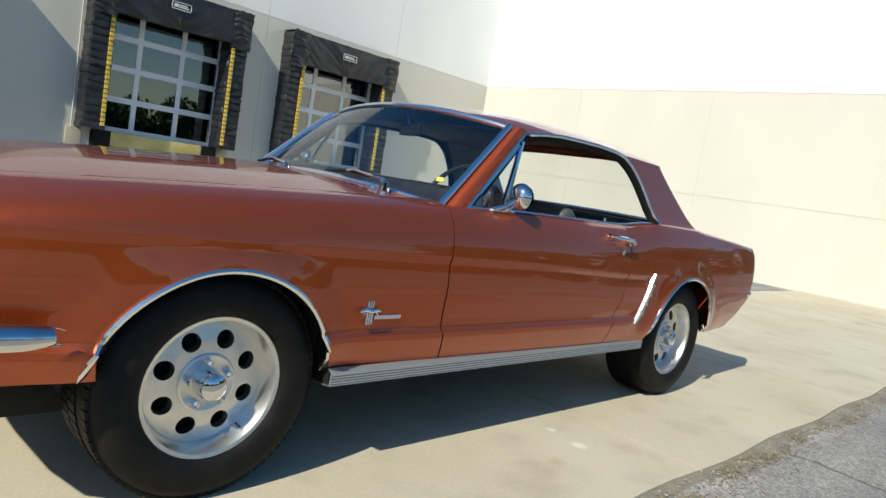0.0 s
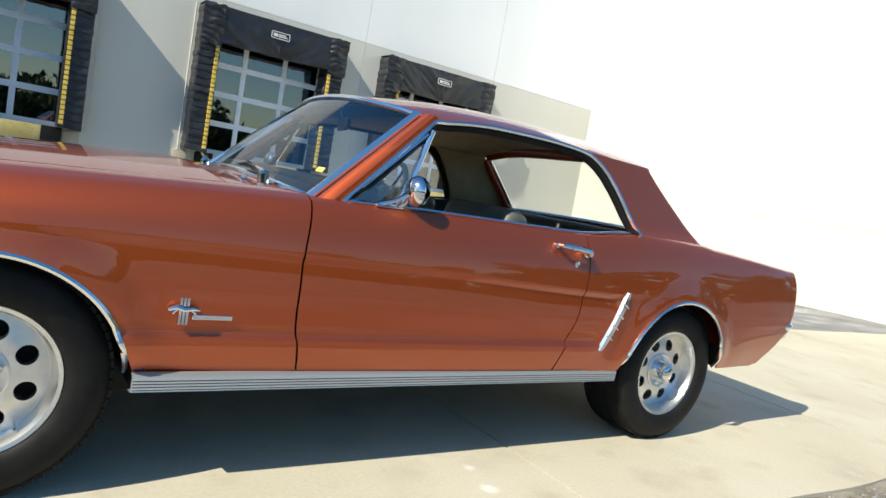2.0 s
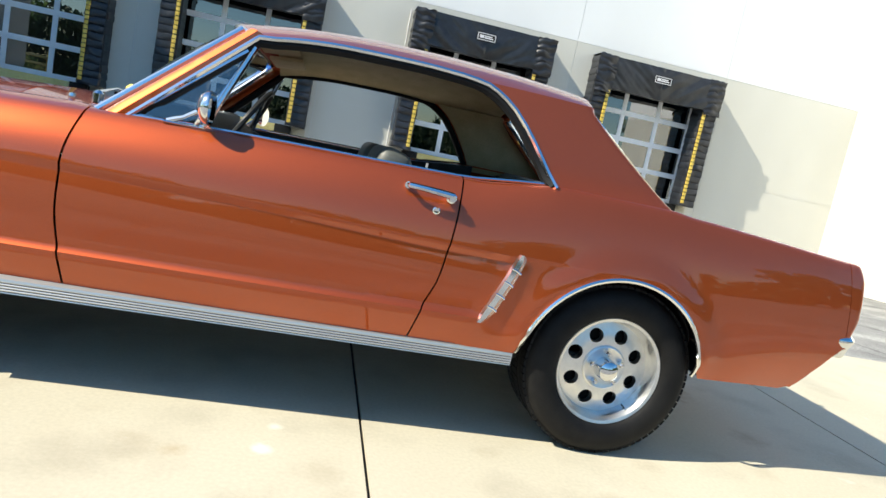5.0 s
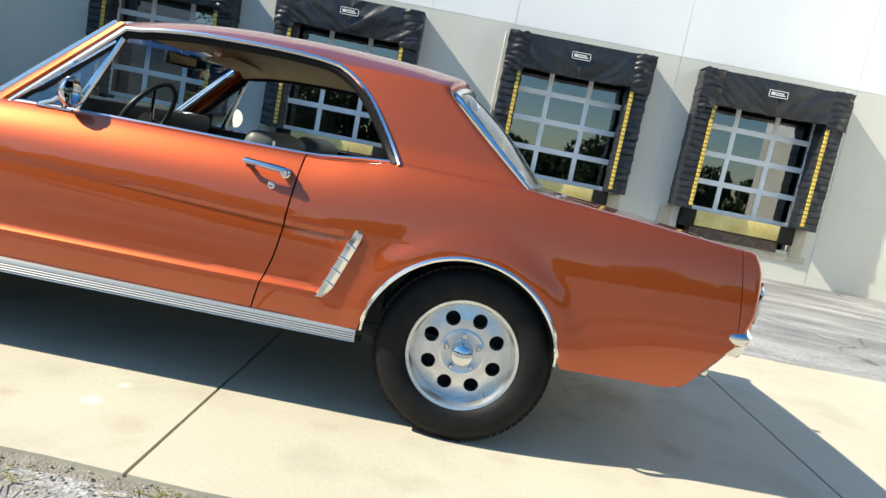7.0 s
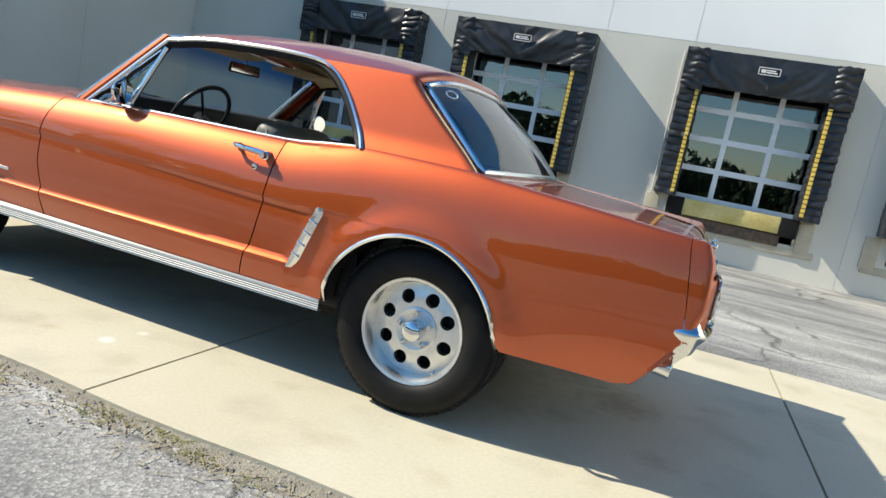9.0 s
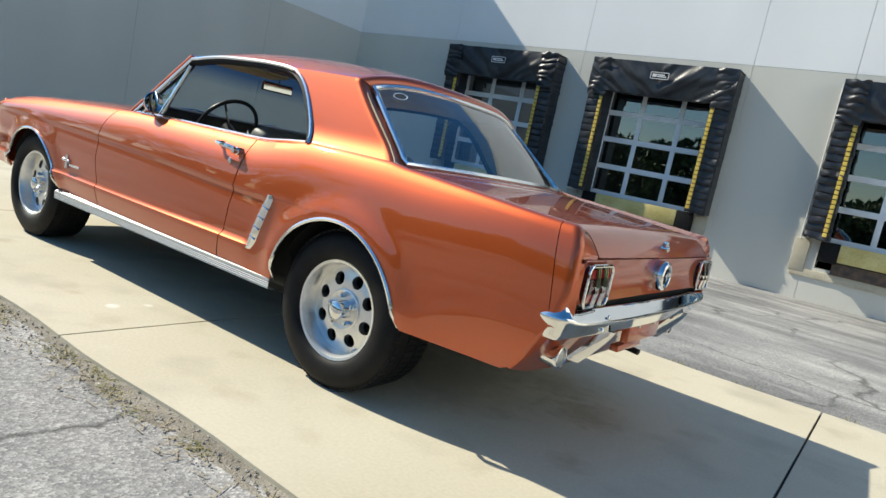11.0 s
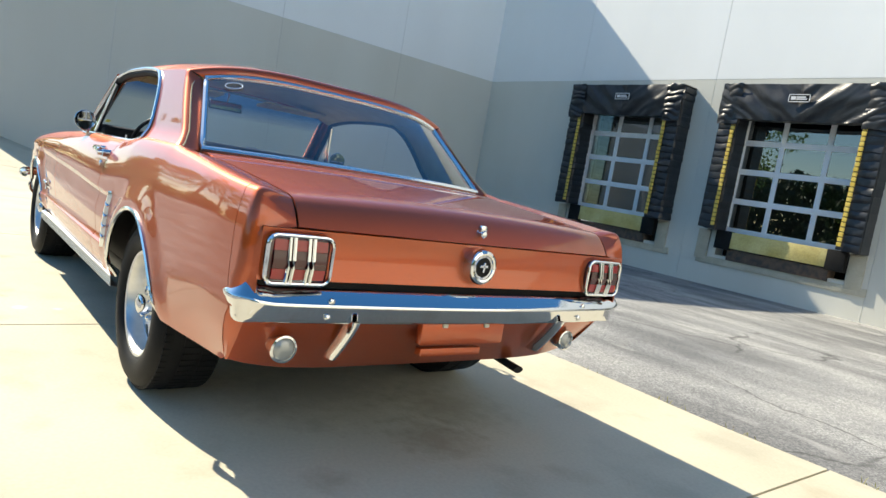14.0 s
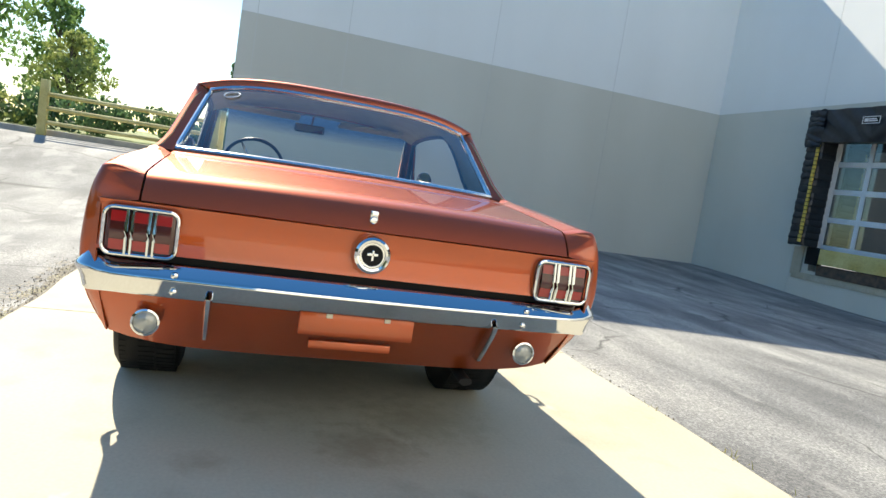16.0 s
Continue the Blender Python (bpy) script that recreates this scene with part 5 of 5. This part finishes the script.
def dock(cx, seed, wear, crumple=1.0):
    d = thing("loading_dock", wear, "loading dock", "loading docks", at=(cx, WALL_N, 0))
    yf = -0.40
    part("side_pad", pleated(-1.49, -1.10, yf, 0.0, 0.93, 3.72, 20, seed, 0.03 * crumple), SEAL, d, "black pleated fabric pad", angle=20)
    part("side_pad", pleated(1.10, 1.49, yf, 0.0, 0.93, 3.72, 20, seed + 50, 0.03 * crumple), SEAL, d, "black pleated fabric pad", angle=20)
    part("head_pad", hanging(-1.50, 1.50, yf - 0.02, 0.0, 3.10, 3.75, seed), SEAL, d, "slack black fabric head pad", angle=35, thick=0.01)
    for s in (-1, 1):
        a = s * 1.16
        bm = bmesh.new()
        rnd = random.Random(seed + s)
        for k in range(24):
            z0, z1 = lerp(1.0, 3.05, k / 24), lerp(1.0, 3.05, (k + 0.80) / 24)
            o = rnd.uniform(0, 0.012)
            box(bm, (a - 0.034, yf - 0.048 - o, z0), (a + 0.034, yf - 0.02, z1))
        part("guide_stripe", bm, YELLOW, d, "yellow guide stripe", bevel=0.004)
        bm = bmesh.new()
        rows = []
        for i in range(49):
            t = i / 48
            row = []
            for k in range(12):
                u = k / 11
                g = noise.noise(Vector((u * 1.8, t * 3.5, seed + 2.0 * s)))
                fold = abs(math.sin(t * 19 + 2.2 * g + (u - 0.5) * 1.6 * s)) ** 0.6
                deep = (0.035 + 0.03 * g) * crumple
                row.append(Vector((s * 1.30 + lerp(-0.20, 0.205, u) + 0.015 * g, yf - 0.045 - deep * fold - 0.03 * math.sin(math.pi * u) - 0.02 * g, lerp(3.755, 2.98, t) + 0.03 * noise.noise(Vector((u * 4, t * 5, seed + s))))))
            rows.append(row)
        sheet(bm, rows, (s * 1.3, 0, 3.3))
        part("pad_flap", bm, SEAL, d, "crumpled fabric corner flap", thick=0.006, angle=40)
        part("dock_bumper", bevelled((s * 1.05 - 0.16, -0.14, 0.56), (s * 1.05 + 0.16, -0.002, 0.93), 0.015), RUBBER, d, "black rubber bumper block")
        part("jamb", bevelled((s * 1.22 - 0.02, 0.005, 0.93), (s * 1.22 + 0.05, 0.30, 3.5), 0.004), ALU, d)
        part("pit_side", bevelled((s * 1.44 - 0.20, -0.035, 0.30), (s * 1.44 + 0.06, 0.0, 0.90), 0.006), PADFACE, d, "stained concrete pit edge")
    part("sign_plate", bevelled((-0.19, yf - 0.092, 3.41), (0.19, yf - 0.080, 3.55), 0.004), GASKET, d, "small dark maker's plate with pale print")
    bm = bmesh.new()
    for x0, x1, z0, z1 in ((-0.19, 0.19, 3.410, 3.424), (-0.19, 0.19, 3.536, 3.550), (-0.19, -0.175, 3.41, 3.55), (0.175, 0.19, 3.41, 3.55), (-0.145, -0.06, 3.45, 3.512), (-0.05, 0.14, 3.450, 3.474), (-0.05, 0.11, 3.486, 3.510)):
        box(bm, (x0, yf - 0.096, z0), (x1, yf - 0.090, z1))
    part("plate_print", bm, SIGNPLATE, d, "pale border and bars")
    part("pit_sill", bevelled((-1.60, -0.03, 0.22), (1.60, 0.0, 0.36), 0.006), PADFACE, d, "rust-stained concrete pit sill")
    part("leveller_lip", bevelled((-0.90, -0.115, 0.60), (0.90, -0.02, 0.92), 0.006), PALEYELLOW, d, "worn yellow steel leveller plate")
    part("leveller_frame", bevelled((-0.95, -0.06, 0.36), (0.95, 0.28, 0.58), 0.01), STEELDARK, d, "dark rusty leveller frame")
    # glazed sectional door
    yd = 0.20
    zs = [0.955, 1.545, 2.14, 2.715, 3.30]
    xb = [-1.2, -0.43, 0.41, 1.2]
    for z in zs:
        part("door_rail", bevelled((-1.215, yd - 0.02, z - 0.055), (1.215, yd + 0.03, z + 0.055), 0.005), ALU, d)
    for k, x in enumerate(xb):
        part("door_stile", bevelled((x - 0.05, yd - 0.016, 0.93), (x + 0.05, yd + 0.028, 3.34), 0.005), ALU, d)
    for a, b in zip(zs, zs[1:]):
        for u, v in zip(xb, xb[1:]):
            bm = bmesh.new()
            sheet(bm, [[Vector((x, yd, z)) for x in (u + 0.03, v - 0.03)] for z in (a + 0.038, b - 0.038)], (0, 5, 2))
            part("pane", bm, DOORGLASS, d, smooth=False, thick=0.004)
    return d


dock(DOCKS[0], 3, "shaded black fabric dock seal with a crumpled corner, glazed door", 1.0)
dock(DOCKS[1], 11, "wrinkled black dock seal with slack head pad, glazed door", 0.45)
dock(DOCKS[2], 23, "torn black loading dock seal round a glazed sectional door")
dock(DOCKS[3], 31, "faded black loading dock seal round a glazed sectional door", 0.8)
# thin conduit beside the third dock
bm = bmesh.new()
tube(bm, [(DOCKS[2] - 1.56, WALL_N - 0.03, 0.9), (DOCKS[2] - 1.56, WALL_N - 0.03, 3.75)], 0.012, 8)
tagged(part("conduit", bm, GROOVE, None), "thin grey conduit up the wall", "pipe")

# ---- bank, fence and planting to the west ----
bm = bmesh.new()
sheet(bm, [[Vector((-9.95, y, 0.25)), Vector((-9.98, y, 0.78)), Vector((-10.1, y, 0.82)), Vector((-10.6, y, 0.82)), Vector((-14, y, 0.9)), Vector((-40, y, 1.4)), Vector((-120, y, 1.0)), Vector((-121, y, -1.0))] for y in (-60, -30, -12, -6, -1.02)], (-20, -10, -30))
bank = part("bank", bm, mapped("dry_grass_bank", (0.13, 0.18, 0.05), (0.26, 0.28, 0.10), 1.2, 0.9, 30, 0.4, 0.02), None, "low planted bank with a kerb face", thick=0.1)
tagged(bank, category="bank", kind="structure")
part("kerb", bevelled((-10.08, -60, 0.2), (-9.90, -1.0, 0.86), 0.02), mapped("pale_kerb", (0.32, 0.30, 0.27), (0.44, 0.42, 0.38), 5, 0.9, 60), bank, "pale weathered concrete kerb")
fence = thing("fence", "yellow painted post-and-rail pipe fence on the kerb", "fence")
for x, y in ((-9.75, -1.12), (-9.95, -1.02), (-9.75, -4.45)):
    bm = bevelled((x - 0.08, y - 0.08, 0.55), (x + 0.08, y + 0.08, 1.86), 0.03, 3)
    part("post", bm, PALEYELLOW, fence)
for z in (1.0, 1.29, 1.57):
    bm = bmesh.new()
    tube(bm, [(-9.75, -1.12, z), (-9.75, -4.45, z)], 0.045, 10)
    part("rail", bm, PALEYELLOW, fence)



def foliage(name, c0, c1):
    """Leaves that glow a little where the light comes through them."""
    m = mapped(name, c0, c1, 1.5, 0.55)
    n, l = m.node_tree.nodes, m.node_tree.links
    b, out = n["Principled BSDF"], n["Material Output"]
    t, x = n.new("ShaderNodeBsdfTranslucent"), n.new("ShaderNodeMixShader")
    l.new(b.inputs["Base Color"].links[0].from_socket, t.inputs["Color"])
    x.inputs[0].default_value = 0.45
    l.new(b.outputs[0], x.inputs[1])
    l.new(t.outputs[0], x.inputs[2])
    l.new(x.outputs[0], out.inputs["Surface"])
    return m


LEAF = foliage("green_leaves", (0.10, 0.18, 0.05), (0.22, 0.34, 0.10))
LEAF2 = foliage("yellow_green_leaves", (0.20, 0.25, 0.07), (0.36, 0.40, 0.14))
PINE = foliage("dark_conifer_needles", (0.06, 0.12, 0.055), (0.11, 0.20, 0.085))
BARK = mapped("grey_bark", (0.06, 0.05, 0.04), (0.12, 0.10, 0.08), 8, 0.9, 40, 0.6, 0.01, (1, 1, 0.2))


def leaves(bm, centre, spread, count, size, rnd):
    for _ in range(count):
        v = Vector((rnd.gauss(0, 1), rnd.gauss(0, 1), rnd.gauss(0, 1)))
        v = v.normalized() * rnd.uniform(0.55, 1.0) ** 0.6
        p = Vector(centre) + Vector((v.x * spread[0], v.y * spread[1], v.z * spread[2]))
        q = Euler((rnd.uniform(0, 6.3), rnd.uniform(0, 6.3), rnd.uniform(0, 6.3))).to_matrix()
        s = size * rnd.uniform(0.6, 1.4)
        pts = [p + q @ Vector(c) * s for c in ((-0.5, 0, 0), (0, 0.28, 0.06), (0.55, 0, 0), (0, -0.28, 0.06))]
        bm.faces.new([bm.verts.new(c) for c in pts])


def tree(x, y, z, h, w, mat, seed, label, leaf=0.22, n=46, per=60, cone=False):
    rnd = random.Random(seed)
    t = thing("tree", label, "tree", at=(x, y, z))
    bm = bmesh.new()
    tube(bm, [(0, 0, -0.2), (0.04, 0.02, h * 0.3), (0.0, 0.05, h * 0.6), (0.03, 0, h * 0.92)], [0.045 * h ** 0.8, 0.034 * h ** 0.8, 0.02 * h ** 0.8, 0.01], 9)
    cl = []
    for k in range(n):
        f = (k + rnd.random()) / n
        a = rnd.uniform(0, 2 * math.pi)
        if cone:
            zz = h * lerp(0.12, 0.98, f)
            r = w * (1.04 - f) * rnd.uniform(0.5, 1.0)
        else:
            zz = h * lerp(0.28, 0.97, f)
            r = w * math.sin(math.pi * min(0.98, 0.18 + 0.8 * f)) * rnd.uniform(0.35, 1.05)
        c = Vector((r * math.cos(a), r * math.sin(a), zz))
        cl.append(c)
        if k % 3 == 0:
            tube(bm, [(0.02, 0.02, max(0.2 * h, zz - 0.3 * h * rnd.uniform(0.3, 0.8))), c * 0.55 + Vector((0, 0, zz * 0.42)), c], [0.05, 0.03, 0.008], 5)
    part("trunk", bm, BARK, t, "grey trunk with limbs")
    bm = bmesh.new()
    for c in cl:
        s = w * rnd.uniform(0.20, 0.34)
        leaves(bm, c, (s, s, s * 0.7), per, leaf, rnd)
    part("crown", bm, mat, t, "loose leafy crown", smooth=False)
    return t


tree(-22.0, -9.8, 1.0, 9.5, 2.5, LEAF, 1, "tall broad-leaved green tree on the bank")
tree(-20.5, -12.4, 1.0, 8.0, 3.0, LEAF, 2, "leafy green tree on the bank")
tree(-19.0, -6.2, 0.9, 3.1, 1.35, LEAF2, 3, "yellow-green small tree on the bank", 0.14)
tree(-30.0, -1.3, 1.0, 4.4, 1.0, PINE, 4, "dark pointed conifer behind the fence", 0.15, 60, 60, True)
tree(-27.0, -8.6, 1.0, 5.5, 1.9, LEAF, 5, "rounded green tree on the bank")
tree(-17.0, -16.0, 1.0, 10.0, 3.6, LEAF, 6, "tall broad-leaved green tree on the bank")
rnd = random.Random(9)
for x, y, l in ((-13.0, -4.8, 2.2), (-13.6, -1.9, 1.6), (-12.6, -7.6, 1.8)):
    bm = bmesh.new()
    for k in range(16):
        leaves(bm, (rnd.uniform(-0.7, 0.7), rnd.uniform(-l, l) * 0.7, rnd.uniform(0.1, 0.75)), (0.45, 0.5, 0.3), 130, 0.15, rnd)
    h = part("hedge", bm, PINE, None, "low clipped green hedge on the bank", smooth=False)
    h.location = (x, y, 0.86)
    tagged(h, category="hedge")
bm = bmesh.new()
for k in range(7):
    leaves(bm, (rnd.uniform(-0.6, 0.6), rnd.uniform(-1.6, 1.6), 0.35), (0.6, 0.6, 0.35), 120, 0.16, rnd)
h = part("shrub", bm, LEAF2, None, "bright green shrubs on the bank", smooth=False)
h.location = (-12.4, -7.2, 0.86)
tagged(h, category="shrub")
# woods across the yard, mirrored in the paint and the glass
bm = bmesh.new()
rnd = random.Random(17)
for k in range(84):
    x = -45 + k * 1.55 if k < 58 else 45 + 3 * math.sin(k)
    y = (-33 if k < 58 else -33 + (k - 57) * 1.15) + 3.5 * math.sin(k * 0.7) + rnd.uniform(-2, 2)
    hh = (5.6 if k <= 24 else 3.0 if k < 48 else 9.5) + 2.0 * noise.noise(Vector((k * 0.33, 2.0, 0))) + rnd.uniform(-0.8, 0.8)
    for j in range(7):
        leaves(bm, (x + rnd.uniform(-1.4, 1.4), y + rnd.uniform(-1, 1), hh * (0.12 + 0.14 * j)), (1.6, 1.4, 0.95), 130, 0.58, rnd)
woods = part("woods", bm, mapped("far_leaves", (0.035, 0.06, 0.022), (0.075, 0.11, 0.035), 0.4, 0.6), None, "far belt of green trees across the yard", smooth=False)
tagged(woods, category="woods", kind="stuff")

# ---- dirt and weeds along the slab edge ----
DIRT = mapped("dry_dirt", (0.17, 0.15, 0.12), (0.30, 0.275, 0.225), 6, 0.95, 120, 0.8, 0.01)
bm = bmesh.new()
rows = []
for x in np.arange(-3.0, 7.0, 0.03):
    w = 0.05 + 0.15 * max(0, noise.noise(Vector((x * 0.9, 3.1, 0))) + 0.5) + 0.03 * noise.noise(Vector((x * 7, 1, 0)))
    w *= 1.5 * ss((x + 3) / 2)
    rows.append([Vector((x, EDGE_N - f * w + 0.01, gz(x, EDGE_N) - 0.012 - 0.014 * f + 0.007 * noise.noise(Vector((x * 9, f * w * 40, 0))) + 0.006 * noise.noise(Vector((x * 31, f * w * 60, 4))))) for f in np.linspace(0, 1, 15)])
sheet(bm, rows, (2, -1.5, -30))
dirt = part("dirt", bm, DIRT, None, "strip of dry dirt and litter along the slab edge")
tagged(dirt, category="dirt", kind="stuff")
GRASS = foliage("weed_grass", (0.20, 0.21, 0.07), (0.42, 0.38, 0.18))
STRAW = mapped("dry_straw", (0.26, 0.22, 0.15), (0.36, 0.31, 0.22), 20, 0.8)
rnd = random.Random(21)


def blades(spots, mat, name, label, tall, lean):
    bm = bmesh.new()
    for x, y, n in spots:
        for _ in range(n):
            p = Vector((x + rnd.gauss(0, 0.05), y + rnd.gauss(0, 0.022), gz(x, y) - 0.015))
            a = rnd.uniform(0, 6.28)
            hgt = tall * rnd.uniform(0.4, 1.2)
            d = Vector((math.cos(a), math.sin(a), 0))
            s = Vector((-d.y, d.x, 0)) * 0.0025
            top = 1.0 if lean < 1 else 0.12
            m = p + d * hgt * lean * 0.45 + Vector((0, 0, hgt * top * 0.65))
            tip = p + d * hgt * lean + Vector((0, 0, hgt * top))
            v = [bm.verts.new(c) for c in (p - s, p + s, m + s * 0.8, m - s * 0.8, tip)]
            bm.faces.new(v[:4])
            bm.faces.new((v[3], v[2], v[4]))
    ob = part(name, bm, mat, None, label, smooth=False)
    tagged(ob, category=name, kind="stuff")


tufts = [(x, EDGE_N - rnd.uniform(0.02, 0.10), rnd.randint(30, 70)) for x in (1.35, 1.42, 1.55, 1.98, 2.05, 2.2, 2.27, 2.36, 2.43, 2.62, 2.9, 3.3, 3.7, 0.9, 0.6, 4.2, 4.6, 5.2)]
blades(tufts, GRASS, "grass", "small green and yellow weed tufts at the slab edge", 0.023, 1.0)
blades([(rnd.uniform(0.2, 5.5), EDGE_N - rnd.uniform(0.02, 0.2), 2) for _ in range(220)], STRAW, "straw", "scattered dry straw and twigs", 0.03, 2.5)
blades([(x, EDGE_F + rnd.uniform(0.01, 0.05), rnd.randint(4, 16)) for x in (2.3, 2.9, 3.5, 3.9, 4.5, 5.5, 6.1)], GRASS, "grass", "sparse weeds at the far slab edge", 0.03, 0.9)

# loose grit and litter in the dirt and here and there on the slabs
GRIT = mapped("grit", (0.16, 0.14, 0.11), (0.42, 0.39, 0.34), 30, 0.9)
bm = bmesh.new()
rnd = random.Random(33)
for k in range(1500):
    x = rnd.uniform(-1.5, 6.5)
    if k < 1200:
        y = EDGE_N - abs(rnd.gauss(0, 0.10)) + 0.015
    else:
        y = EDGE_F + abs(rnd.gauss(0, 0.05)) - 0.01
    r = rnd.uniform(0.002, 0.0065)
    c = Vector((x, y, gz(x, y) - 0.012))
    top, low = bm.verts.new(c + Vector((0, 0, r * 0.8))), bm.verts.new(c - Vector((0, 0, r)))
    a0 = rnd.uniform(0, 6)
    ring = [bm.verts.new(c + Vector((math.cos(a0 + q * 1.57) * r * rnd.uniform(0.7, 1.6), math.sin(a0 + q * 1.57) * r * rnd.uniform(0.7, 1.6), 0))) for q in range(4)]
    for q in range(4):
        bm.faces.new((ring[q], ring[(q + 1) % 4], top))
        bm.faces.new((ring[(q + 1) % 4], ring[q], low))
tagged(part("grit", bm, GRIT, None, "scattered grit and small litter along the slab edges", smooth=False), category="grit", kind="stuff")
